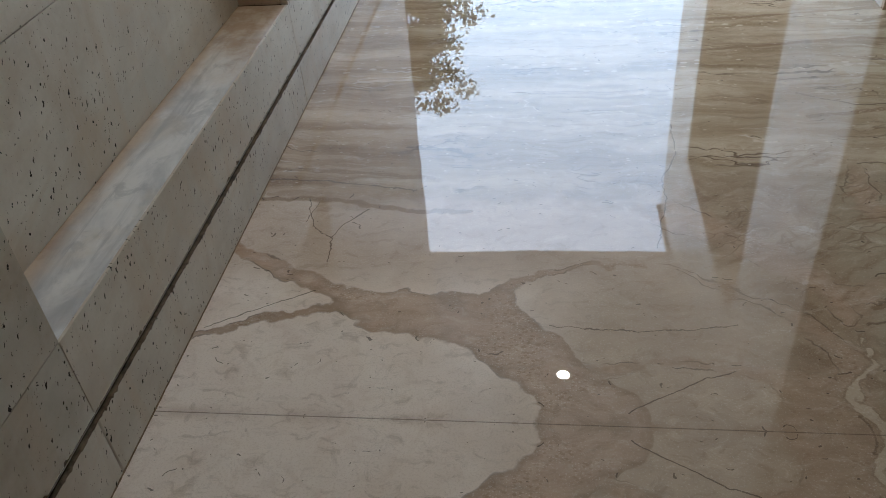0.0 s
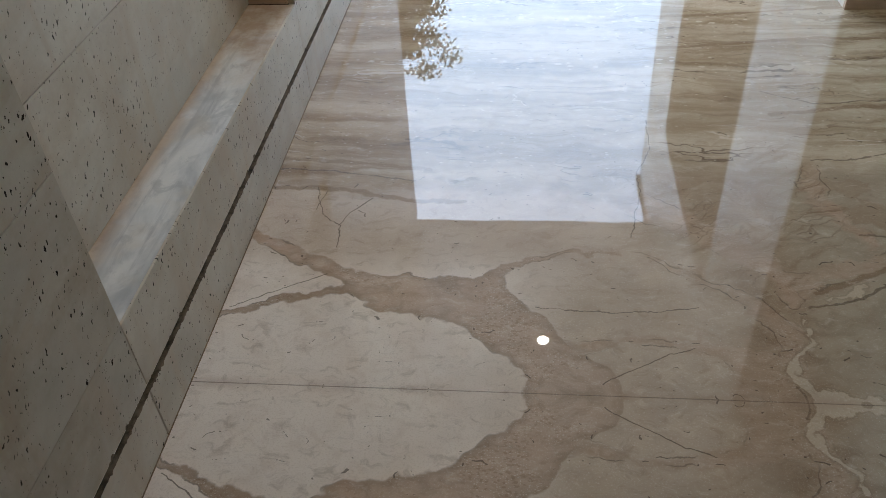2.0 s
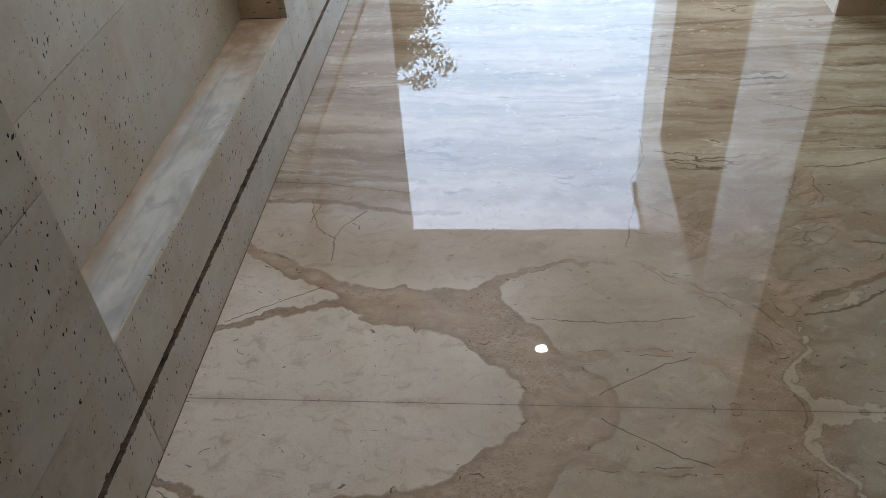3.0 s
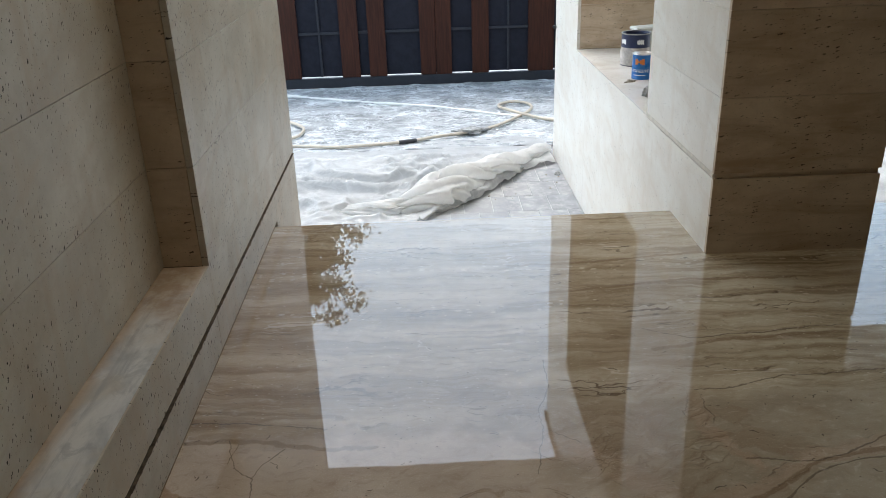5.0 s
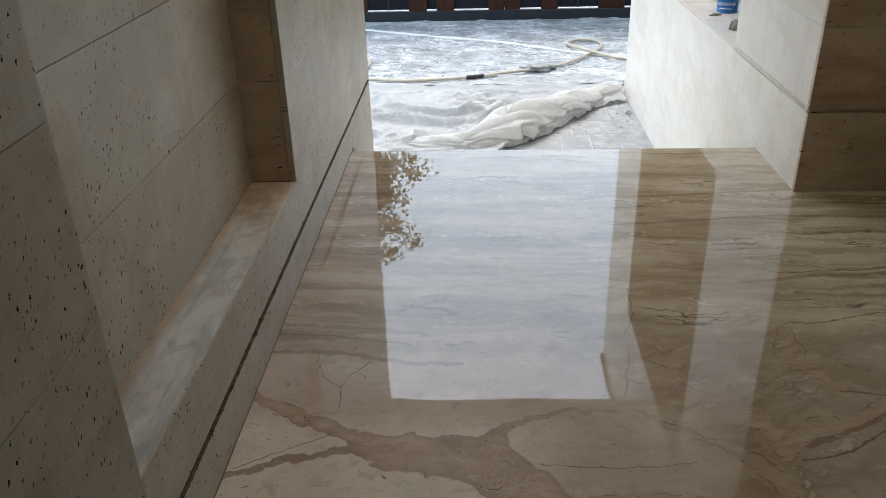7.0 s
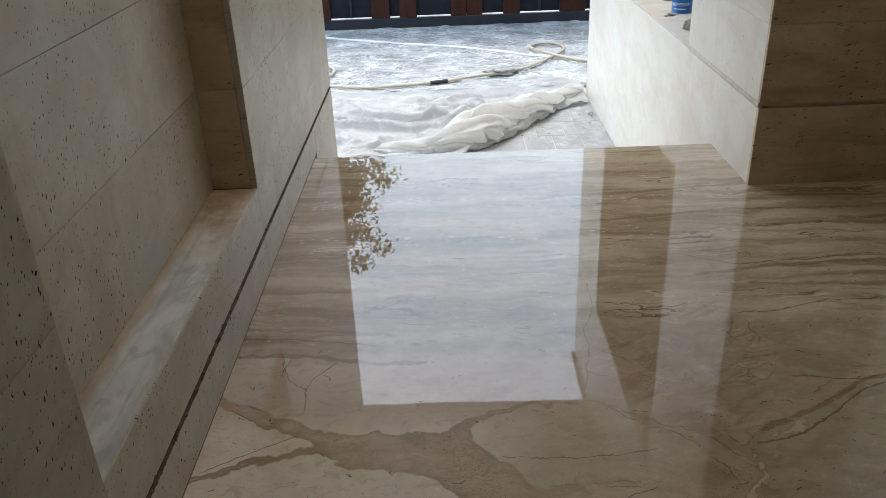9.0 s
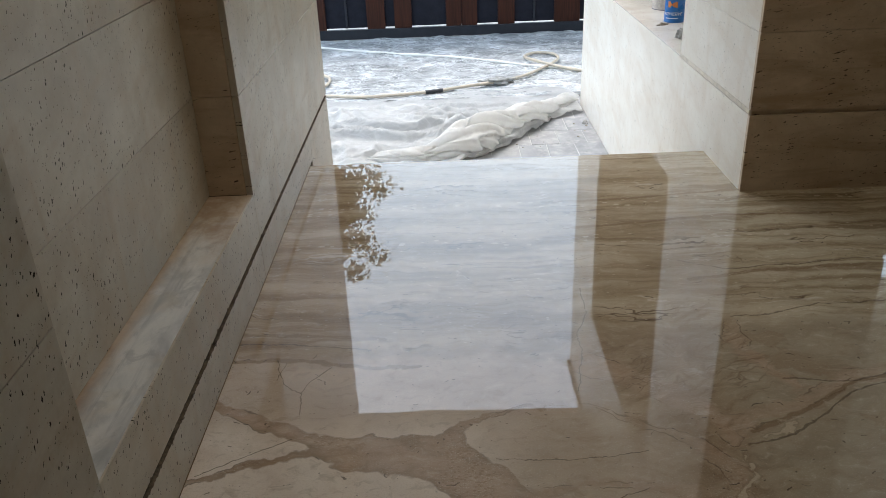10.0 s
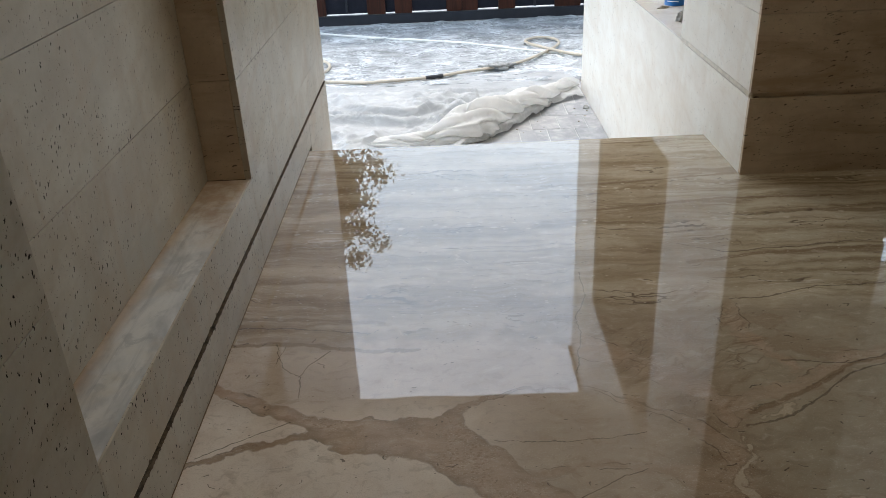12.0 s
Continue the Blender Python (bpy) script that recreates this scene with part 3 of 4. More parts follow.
LEDGE = ledge_stone()
MARBLE_MAT = marble()
MORTAR = simple("dark_joint", (0.075, 0.058, 0.042), 0.9, bump=0.4)
FILLER = simple("joint_filler", (0.68, 0.62, 0.54), 0.9, spread=0.15, scale=30.0, bump=0.5)
GROOVE_DIRT = simple("groove_dirt", (0.12, 0.088, 0.058), 0.95, spread=0.75, scale=26.0, bump=0.6)
WALL_PAINT = simple("wall_paint", (0.76, 0.72, 0.64), 0.85, spread=0.08, scale=3.0, bump=0.1)
RUST_DIRT = simple("brown_dirt", (0.20, 0.135, 0.08), 0.9, spread=0.3, scale=30.0)
PLASTER = simple("ceiling_plaster", (0.82, 0.79, 0.72), 0.85, spread=0.06, scale=3.0, bump=0.1)
SHEET = film_sheet("milky_polythene", (0.60, 0.605, 0.605), 0.45)
# same polythene made paler, to offset the shade on the roll's near side
BUNCHED = film_sheet("bunched_polythene", (0.84, 0.83, 0.81), 0.55, 0.15)
TRODDEN = dusty_sheet()
PAVER = paver_stone()
GROUND_MAT = simple("grey_ground", (0.36, 0.36, 0.36), 0.9, spread=0.3, scale=3.0, bump=0.4)
GROUT = simple("pale_grout", (0.45, 0.45, 0.45), 0.9, spread=0.15, bump=0.3)
HOSE_RUBBER = simple("cream_hose", (0.48, 0.42, 0.335), 0.45, spread=0.15, scale=18.0)
TAPE = simple("black_tape", (0.02, 0.02, 0.022), 0.4, bump=0.2)
RAG = simple("grey_rag", (0.30, 0.30, 0.29), 0.95, spread=0.4, scale=40.0, bump=0.5)
STEEL = simple("slate_painted_steel", (0.024, 0.026, 0.033), 0.6, spread=0.15, ior=1.3)
PANEL = simple("dark_slate_panel", (0.018, 0.0185, 0.026), 0.8, spread=0.2, ior=1.2)
WOOD = stained_wood()
BARK = simple("bark", (0.12, 0.09, 0.065), 0.95, spread=0.4, scale=20.0, bump=0.8)
LEAF = simple("leaf", (0.050, 0.075, 0.028), 0.6, spread=0.4, scale=3.0)
CAN_BLUE = simple("blue_print", (0.010, 0.13, 0.42), 0.28, spread=0.08)
CAN_NAVY = simple("navy_print", (0.018, 0.026, 0.075), 0.35, spread=0.15)
CAN_GREY = simple("smeared_paint", (0.46, 0.42, 0.39), 0.7, spread=0.3, scale=22.0, bump=0.3)
TIN = simple("tinplate", (0.62, 0.62, 0.60), 0.3, 0.9, spread=0.15)
PRINT_WHITE = simple("white_print", (0.80, 0.80, 0.78), 0.35, spread=0.04)
PRINT_ORANGE = simple("orange_print", (0.62, 0.20, 0.05), 0.35, spread=0.1)
PLASTIC_WHITE = simple("white_plastic", (0.74, 0.74, 0.70), 0.4, spread=0.06)
CRUMB = simple("mortar_crumbs", (0.30, 0.27, 0.23), 0.95, spread=0.4, scale=50.0, bump=0.6)
_lamp = Net("lit_diffuser")
LAMP_LIT = _lamp.set(Base_Color=(1.0, 0.96, 0.86), Emission_Color=(1.0, 0.93, 0.78), Emission_Strength=28.0)


# ---- mesh helpers ----
def part(name, bm, material, parent=None, label=""):
    """Links a bmesh as one mesh object under a thing or a part."""
    me = bpy.data.meshes.new(name)
    bm.to_mesh(me)
    bm.free()
    me.materials.append(material)
    ob = new(name, me)
    ob.parent = parent
    if label:
        ob["label"] = label
    return ob


def thing(name, at=(0, 0, 0), turn=0.0):
    """An Empty at a thing's base, to carry its parts."""
    ob = new(name)
    ob.empty_display_size = 0.1
    ob.matrix_basis = pose(*at, 0, 0, turn)
    return ob


def smooth(ob):
    ob.data.shade_smooth()
    return ob


def box(x0, x1, y0, y1, z0, z1, bevel=0.0, bm=None):
    """A block between two corners, its edges eased."""
    bm = bm or bmesh.new()
    made = bmesh.ops.create_cube(bm, size=1.0, matrix=Matrix.LocRotScale(((x0 + x1) / 2, (y0 + y1) / 2, (z0 + z1) / 2), None, (x1 - x0, y1 - y0, z1 - z0)))
    if bevel:
        edges = {e for v in made["verts"] for e in v.link_edges}
        bmesh.ops.bevel(bm, geom=list(edges), offset=bevel, segments=1, affect="EDGES", profile=0.5)
    return bm


def lathe(profile, around=32, bm=None, at=(0, 0, 0)):
    """A turned body from (radius, height) pairs."""
    bm = bm or bmesh.new()
    rings = []
    for r, h in profile:
        if r < 1e-6:
            rings.append([bm.verts.new((at[0], at[1], at[2] + h))])
        else:
            rings.append([bm.verts.new((at[0] + r * math.cos(2 * math.pi * i / around), at[1] + r * math.sin(2 * math.pi * i / around), at[2] + h)) for i in range(around)])
    for a, b in zip(rings, rings[1:]):
        for i in range(around):
            j = (i + 1) % around
            if len(a) == 1 and len(b) > 1:
                bm.faces.new((a[0], b[j], b[i]))
            elif len(b) == 1 and len(a) > 1:
                bm.faces.new((a[i], a[j], b[0]))
            elif len(a) > 1:
                bm.faces.new((a[i], a[j], b[j], b[i]))
    bmesh.ops.recalc_face_normals(bm, faces=bm.faces[:])
    return bm


def glide(points, n=10):
    """Points on a smooth curve through the given ones."""
    ps = [Vector(p) for p in points]
    ps = [2 * ps[0] - ps[1], *ps, 2 * ps[-1] - ps[-2]]
    out = []
    for a, b, c, d in zip(ps, ps[1:], ps[2:], ps[3:]):
        for i in range(n):
            t = i / n
            out.append(0.5 * ((2 * b) + (c - a) * t + (2 * a - 5 * b + 4 * c - d) * t * t + (3 * b - a - 3 * c + d) * t ** 3))
    return out + [ps[-2]]


def tube(points, radius, around=10, bm=None):
    """A round rod along points; radius is a number or a function of 0..1."""
    bm = bm or bmesh.new()
    rings, last = [], None
    for i, p in enumerate(points):
        d = (points[min(i + 1, len(points) - 1)] - points[max(i - 1, 0)]).normalized()
        u = d.cross(Vector((0.13, 0.2, 1))).normalized() if last is None else (last - d * last.dot(d)).normalized()
        last = u
        v = d.cross(u)
        r = radius(i / (len(points) - 1)) if callable(radius) else radius
        rings.append([bm.verts.new(p + (u * math.cos(2 * math.pi * k / around) + v * math.sin(2 * math.pi * k / around)) * r) for k in range(around)])
    for a, b in zip(rings, rings[1:]):
        for k in range(around):
            bm.faces.new((a[k], a[(k + 1) % around], b[(k + 1) % around], b[k]))
    bm.faces.new(rings[0][::-1])
    bm.faces.new(rings[-1])
    bmesh.ops.recalc_face_normals(bm, faces=bm.faces[:])
    return bm


def lump(size, seed, rough=0.35, at=(0, 0, 0), levels=3):
    """An uneven clod."""
    bm = bmesh.new()
    bmesh.ops.create_icosphere(bm, subdivisions=levels, radius=1.0)
    for v in bm.verts:
        k = 1 + rough * noise.noise(v.co * 1.7 + Vector((seed, seed * 2, 0))) + rough * 0.5 * noise.noise(v.co * 5 + Vector((0, seed, 3)))
        v.co = Vector((v.co.x * k * size[0] + at[0], v.co.y * k * size[1] + at[1], max(v.co.z, -0.3) * k * size[2] + at[2]))
    return bm


# ---- the setting: plan ----
XL, XB, XR, XO = -0.55, -0.685, 1.16, 1.78      # left face, recess back, right face, right wall's outer face
NEAR_JAMB, FAR_JAMB, LEFT_END = 1.307, 2.562, 4.27
FLOOR_EDGE, PIER_Y, WIN_NEAR, WIN_FAR, RIGHT_END = 3.597, 3.128, 4.062, 5.85, 6.74
CEIL, HEAD, SILL_L, SILL_R, GROUND = 3.24, 2.20, 0.291, 0.310, -0.70
BACK, ROOM_R, ROOF_EDGE, BAY_R = -3.0, 3.6, 6.05, 5.2
RECESS_HEAD = 2.8
T, GAP = 0.02, 0.0008
COURSES = [0.292, 0.598, 0.898, 1.198, 1.498, 1.798, HEAD, 2.5, 2.8, CEIL]


def structure(name, bm, material, label, category="wall"):
    return tagged(part(name, bm, material), label, category, kind="structure")


def blocks(*corners):
    bm = bmesh.new()
    for c in corners:
        box(*c, bm=bm)
    return bm


# ground, one sheet to the horizon
g = bmesh.new()
bmesh.ops.create_grid(g, x_segments=8, y_segments=8, size=600.0, matrix=Matrix.Translation((0, 0, GROUND - 0.006)))
ground = structure("ground", g, GROUND_MAT, "grey stone ground in front of the house", "ground")

# floor body and steps
floor = structure("floor", blocks((XL - 0.3, ROOM_R, BACK, FLOOR_EDGE - 0.012, GROUND - 0.004, -0.0195)), MORTAR, "raised floor laid with polished brown marble slabs", "floor")
for i in range(3):
    z1 = -0.175 * (i + 1)
    structure("step", box(XL, XR, FLOOR_EDGE - 0.012 + 0.28 * i, FLOOR_EDGE + 0.28 * (i + 1), GROUND - 0.004, z1, 0.004), MARBLE_MAT, "marble step going down from the floor's edge", "step")
    structure("step", box(XO, ROOM_R, FLOOR_EDGE - 0.012 + 0.28 * i, FLOOR_EDGE + 0.28 * (i + 1), GROUND - 0.004, z1, 0.004), MARBLE_MAT, "marble step beside the outer wall", "step")

# wall cores, behind the stone facing
wall_left = structure("wall_left", blocks(
    (-1.0, XB - T, BACK, LEFT_END - T, GROUND, CEIL - 0.002),
    (XB - T, XL - T, BACK, NEAR_JAMB - T, GROUND, CEIL - 0.002),
    (XB - T, XL - T, FAR_JAMB + T, LEFT_END - T, GROUND, CEIL - 0.002),
    (XB - T, XL - T, NEAR_JAMB - T, FAR_JAMB + T, GROUND, SILL_L - T),
    (XB - T, XL - T, NEAR_JAMB - T, FAR_JAMB + T, RECESS_HEAD + T, CEIL - 0.002)), MORTAR, "cream travertine wall with a shallow recess and ledge")
wall_right = structure("wall_right", blocks(
    (XR + T, XO - T, PIER_Y + T, RIGHT_END - T, GROUND, SILL_R - T),
    (XR + T, XO - T, PIER_Y + T, WIN_NEAR - T, SILL_R - T, CEIL - 0.002),
    (XR + T, XO - T, WIN_FAR + T, RIGHT_END - T, SILL_R - T, CEIL - 0.002),
    (XR + T, XO - T, WIN_NEAR - T, WIN_FAR + T, HEAD + T, CEIL - 0.002)), MORTAR, "cream travertine wall pierced by a window opening")
structure("coping", box(XR - 0.03, XO + 0.02, ROOF_EDGE + 0.002, RIGHT_END + 0.03, CEIL, CEIL + 0.05, 0.004), SILL_STONE, "thin stone coping on the wall", "coping")
structure("wall_back", box(-1.0, ROOM_R + 0.2, BACK - 0.2, BACK, GROUND, CEIL - 0.002), WALL_PAINT, "plain plastered wall closing the hall")
structure("wall_side", box(ROOM_R, ROOM_R + 0.2, BACK, 3.2, GROUND, CEIL - 0.002), WALL_PAINT, "plain plastered wall closing the hall")
# unseen wall, added to narrow the second opening and keep the hall dim
structure("wall_front", box(3.0, BAY_R, 3.2, 3.6, GROUND, CEIL - 0.002), WALL_PAINT, "plain wall added out of view to narrow the second opening")
# second block is an unseen roof, added to hide sky from the floor
structure("ceiling", blocks((-1.0, ROOM_R + 0.2, BACK - 0.2, ROOF_EDGE, CEIL, CEIL + 0.3), (ROOM_R + 0.2, BAY_R + 0.2, 3.2, ROOF_EDGE, CEIL, CEIL + 0.3)), PLASTER, "plain plastered ceiling running out over the porch", "ceiling")
# unseen wall, added to block sky mirrored at the floor's right edge
structure("wall_bay", box(BAY_R, BAY_R + 0.2, 3.2, 6.5, GROUND, CEIL - 0.002), WALL_PAINT, "plain wall added out of view to shut sky from the side bay")
# unseen beam, added to cut off the sky mirrored beside the outer wall
structure("beam", box(XO, BAY_R, 5.8, 6.5, 2.3, CEIL - 0.002, 0.004), PLASTER, "plain beam added out of view to bound the reflected sky", "beam")


def ceiling_light(x, y):
    ob = thing("ceiling_light", (x, y, CEIL))
    smooth(part("trim_ring", lathe([(0.037, 0.0), (0.056, -0.001), (0.058, -0.006), (0.052, -0.009), (0.044, -0.007), (0.0365, 0.002)], 40), PLASTIC_WHITE, ob))
    smooth(part("diffuser", lathe([(0.0, -0.004), (0.037, -0.004), (0.037, -0.0005), (0.0, -0.0005)], 40), LAMP_LIT, ob, "lit warm white diffuser"))
    la = bpy.data.lights.new("bulb", "AREA")
    la.shape, la.size, la.energy, la.color = "DISK", 0.07, 1.15, (1.0, 0.83, 0.62)
    la.spread = radians(100)
    bulb = new("bulb", la)
    bulb.parent = ob
    bulb.matrix_basis = pose(0, 0, -0.011)
    return tagged(ob, "round recessed spotlight, lit, in the white ceiling", "ceiling light", "ceiling lights")


ceiling_light(0.262, 4.61)
# second spotlight is unseen, added to warm and brighten the near floor
ceiling_light(0.262, 2.45)

# ---- facing slabs of the walls ----
def slab(parent, x0, x1, y0, y1, z0, z1, material=None, name="slab", ease=0.0006):
    return part(name, box(x0 + GAP, x1 - GAP, y0 + GAP, y1 - GAP, z0 + GAP, z1 - GAP, ease), material or TRAVERTINE, parent)


def faced(x, y0, y1, parent, courses, side, material=None):
    """One column of slabs on a face of constant x; side +1 looks to +x."""
    xs = (x - T, x) if side > 0 else (x, x + T)
    for z0, z1 in zip(courses, courses[1:]):
        # slabs looking to -x, the brighter lit side, default to the paler stone
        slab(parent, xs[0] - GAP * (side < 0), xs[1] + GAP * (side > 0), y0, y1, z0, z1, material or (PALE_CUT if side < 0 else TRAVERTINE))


def faced_y(y, x0, x1, parent, courses, side):
    """One column of slabs on a face of constant y, cut across the bed."""
    ys = (y - T, y) if side > 0 else (y, y + T)
    for z0, z1 in zip(courses, courses[1:]):
        slab(parent, x0, x1, ys[0], ys[1], z0, z1, CROSS_CUT)


# left wall: skirting, groove, band under the ledge, courses
for y0, y1 in ((-1.2, NEAR_JAMB), (NEAR_JAMB, FAR_JAMB + 0.004), (FAR_JAMB + 0.004, 3.66)):
    slab(wall_left, XL - T, XL, y0, y1, 0.0, 0.1275, name="skirting_slab", ease=0.002)
slab(wall_left, XL - T, XL, 3.66, LEFT_END, GROUND, 0.1275, name="skirting_slab", ease=0.002)
def ragged_joint(y0, y1, z0, z1, x, fray=0.0045):
    """Dirt in an open joint, its edges frayed over the stone."""
    bm = bmesh.new()
    n = int((y1 - y0) / 0.006)
    rows = []
    for i in range(n + 1):
        y = y0 + (y1 - y0) * i / n
        a = fray * noise.noise(Vector((y * 55, 0, 1))) + 0.7 * fray * noise.noise(Vector((y * 170, 3, 1)))
        b = fray * noise.noise(Vector((y * 55, 9, 4))) + 0.7 * fray * noise.noise(Vector((y * 170, 5, 8)))
        rows.append([bm.verts.new(v) for v in ((x - T + 0.002, y, z0 - 0.001), (x + 0.0005, y, z0 + a), (x - 0.002, y, (z0 + z1) / 2), (x + 0.0005, y, z1 + b), (x - T + 0.002, y, z1 + 0.001))])
    for p, q in zip(rows, rows[1:]):
        for k in range(4):
            bm.faces.new((p[k], q[k], q[k + 1], p[k + 1]))
    bmesh.ops.recalc_face_normals(bm, faces=bm.faces[:])
    return bm


def dirty_groove(y0, y1, z0, z1, x, fray):
    """Dirt lying slanted in an open groove, creeping over the lower edge and into chips of the upper one."""
    bm = bmesh.new()
    n = int((y1 - y0) / 0.005)
    low, high = [], []
    for i in range(n + 1):
        y = y0 + (y1 - y0) * i / n
        a = fray * noise.noise(Vector((y * 40, 0, 1))) + 0.8 * fray * noise.noise(Vector((y * 150, 3, 1)))
        b = fray * noise.noise(Vector((y * 30, 9, 4))) + 0.9 * fray * noise.noise(Vector((y * 120, 5, 8)))
        low.append([bm.verts.new(v) for v in ((x + 0.0005, y, z0 - 0.0008 + min(a, 0.0)), (x + 0.0004, y, z0 + 0.0004), (x - 0.004, y, z0 + 0.0012), (x - 0.0098, y, z0 + 0.0012))])
        high.append([bm.verts.new(v) for v in ((x - 0.0010, y, z1 + 0.0006), (x + 0.0004, y, z1 + 0.0010), (x + 0.0004, y, z1 + 0.0010 + max(b - 0.0012, 0.0)))])
    for rows in (low, high):
        for p, q in zip(rows, rows[1:]):
            for k in range(len(p) - 1):
                bm.faces.new((p[k], q[k], q[k + 1], p[k + 1]))
    return bm


def lip(y0, y1, z0, z1, x):
    """A wedge added under the stone's lower edge, slanting back into the groove."""
    bm = bmesh.new()
    rows = [[bm.verts.new(v) for v in ((x - 0.0003, y, z1 + 0.002), (x - 0.0075, y, z0 + 0.0018), (x - 0.016, y, z0 + 0.0018), (x - 0.016, y, z1 + 0.002))] for y in (y0, y1)]
    for k in range(4):
        bm.faces.new((rows[0][k], rows[1][k], rows[1][(k + 1) % 4], rows[0][(k + 1) % 4]))
    bm.faces.new(rows[0])
    bm.faces.new(rows[1][::-1])
    bmesh.ops.recalc_face_normals(bm, faces=bm.faces[:])
    return bm


# paler stone than the slabs, to offset the shade under this added edge
part("slab_lip", lip(-1.2, LEFT_END - 0.002, 0.1275, 0.1410, XL), PALE_CUT, wall_left)
part("joint_filler", dirty_groove(-1.2, LEFT_END - 0.002, 0.1275, 0.1410, XL, 0.0120), GROOVE_DIRT, wall_left, "dark dirty joint above the skirting")
part("dirt_line", ragged_joint(-1.2, FLOOR_EDGE, 0.0005, 0.0018, XL + 0.0004, 0.0016), RUST_DIRT, wall_left, "brown dirt along the floor")
part("groove_back", box(XR + 0.012, XO - 0.006, PIER_Y + 0.013, PIER_Y + T, 0.296, 0.321), CROSS_CUT, wall_right)
slab(wall_left, XL - T, XL, -1.2, NEAR_JAMB, 0.141, COURSES[0], DARKER_CUT)
slab(wall_left, XL - T, XL, NEAR_JAMB, FAR_JAMB + 0.004, 0.141, SILL_L - 0.0002)
slab(wall_left, XL - T, XL, FAR_JAMB + 0.004, LEFT_END, 0.141, COURSES[0])
faced(XL, -1.2, NEAR_JAMB, wall_left, COURSES, 1, DARKER_CUT)
faced(XL, FAR_JAMB, LEFT_END, wall_left, COURSES, 1)
faced(XB, NEAR_JAMB - T, FAR_JAMB + T, wall_left, [SILL_L] + COURSES[1:9], 1)
faced(XL, NEAR_JAMB, FAR_JAMB, wall_left, COURSES[8:], 1)
faced_y(FAR_JAMB, XB, XL - T, wall_left, [SILL_L] + COURSES[1:9], -1)
faced_y(NEAR_JAMB, XB, XL - T, wall_left, [SILL_L] + COURSES[1:9], 1)
faced_y(LEFT_END, -1.0, XL - T, wall_left, [GROUND, 0.124] + COURSES, 1)
part("recess_head", box(XB, XL - T, NEAR_JAMB, FAR_JAMB, RECESS_HEAD, RECESS_HEAD + T), TRAVERTINE, wall_left)
part("ledge", box(XB - 0.012, XL - 0.006, NEAR_JAMB + 0.001, FAR_JAMB - 0.001, SILL_L - T, SILL_L, 0.0006), LEDGE, wall_left, "polished pale stone ledge with rusty stains")

# right wall
for y0, y1 in ((PIER_Y + T, 5.50), (5.50, RIGHT_END)):
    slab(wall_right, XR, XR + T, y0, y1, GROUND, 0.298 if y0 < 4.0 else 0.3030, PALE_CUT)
part("joint_filler", box(XR + 0.0022, XR + T, PIER_Y + T, WIN_NEAR, 0.2985, 0.3185, 0.002), FILLER, wall_right, "grey-brown filled joint")
for y0, y1, z1 in ((WIN_NEAR, 5.50, 0.3020), (WIN_FAR, RIGHT_END - 0.002, 0.3195)):
    part("joint_filler", box(XR + 0.001, XR + T, y0, y1, 0.2975, z1), PALE_CUT, wall_right)
RC = [0.319] + COURSES[1:]
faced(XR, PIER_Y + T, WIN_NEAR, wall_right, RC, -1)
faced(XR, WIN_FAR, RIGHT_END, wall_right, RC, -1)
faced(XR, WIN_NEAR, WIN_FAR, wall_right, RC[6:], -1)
slab(wall_right, XR - GAP, XO, PIER_Y, PIER_Y + T, -0.02, 0.298, CROSS_CUT)
faced_y(PIER_Y, XR - GAP, XO, wall_right, RC, -1)
faced_y(WIN_FAR, XR + T, XO, wall_right, [SILL_R] + RC[1:7], -1)
faced_y(WIN_NEAR, XR + T, XO, wall_right, [SILL_R] + RC[1:7], 1)
faced_y(RIGHT_END, XR + T, XO, wall_right, [GROUND, 0.308] + RC, 1)
for y0, y1 in ((PIER_Y + T, WIN_NEAR), (WIN_FAR, RIGHT_END - T)):
    faced(XO, y0, y1, wall_right, [GROUND, 0.308] + RC, 1)
slab(wall_right, XO - T, XO, WIN_NEAR, WIN_FAR, GROUND, SILL_R - T)
faced(XO, WIN_NEAR, WIN_FAR, wall_right, RC[6:], 1)
part("window_head", box(XR + T, XO - T, WIN_NEAR, WIN_FAR, HEAD, HEAD + T), TRAVERTINE, wall_right)
for y0, y1 in ((WIN_NEAR, 4.95), (4.95, WIN_FAR)):
    slab(wall_right, XR - GAP, XO, y0, y1, 0.3022, SILL_R + GAP, SILL_STONE, "window_sill", 0.002)

# floor slabs
for x0, x1 in ((XL - 0.02, 2.05), (2.05, ROOM_R)):
    for y0, y1 in ((BACK, JOINT_Y - 2.16), (JOINT_Y - 2.16, JOINT_Y), (JOINT_Y, FLOOR_EDGE)):
        part("marble_slab", box(x0 + 0.0003, x1 - 0.0003, y0 + 0.0002, y1 - 0.0002, -0.019, 0.0, 0.0002), MARBLE_MAT, floor)


# ---- outside ----
def ridged(p):
    return 1.0 - abs(2.0 * noise.noise(p))


def sheet_edge(x):
    return 5.22 + 0.10 * math.sin(x * 2.1) + 1.12 * max(0.0, x - 0.02) + 0.05 * math.sin(9 * x)


def turn_x(w):
    return w.x * 0.8 - w.y * 0.6


def turn_y(w):
    return w.x * 0.6 + w.y * 0.8


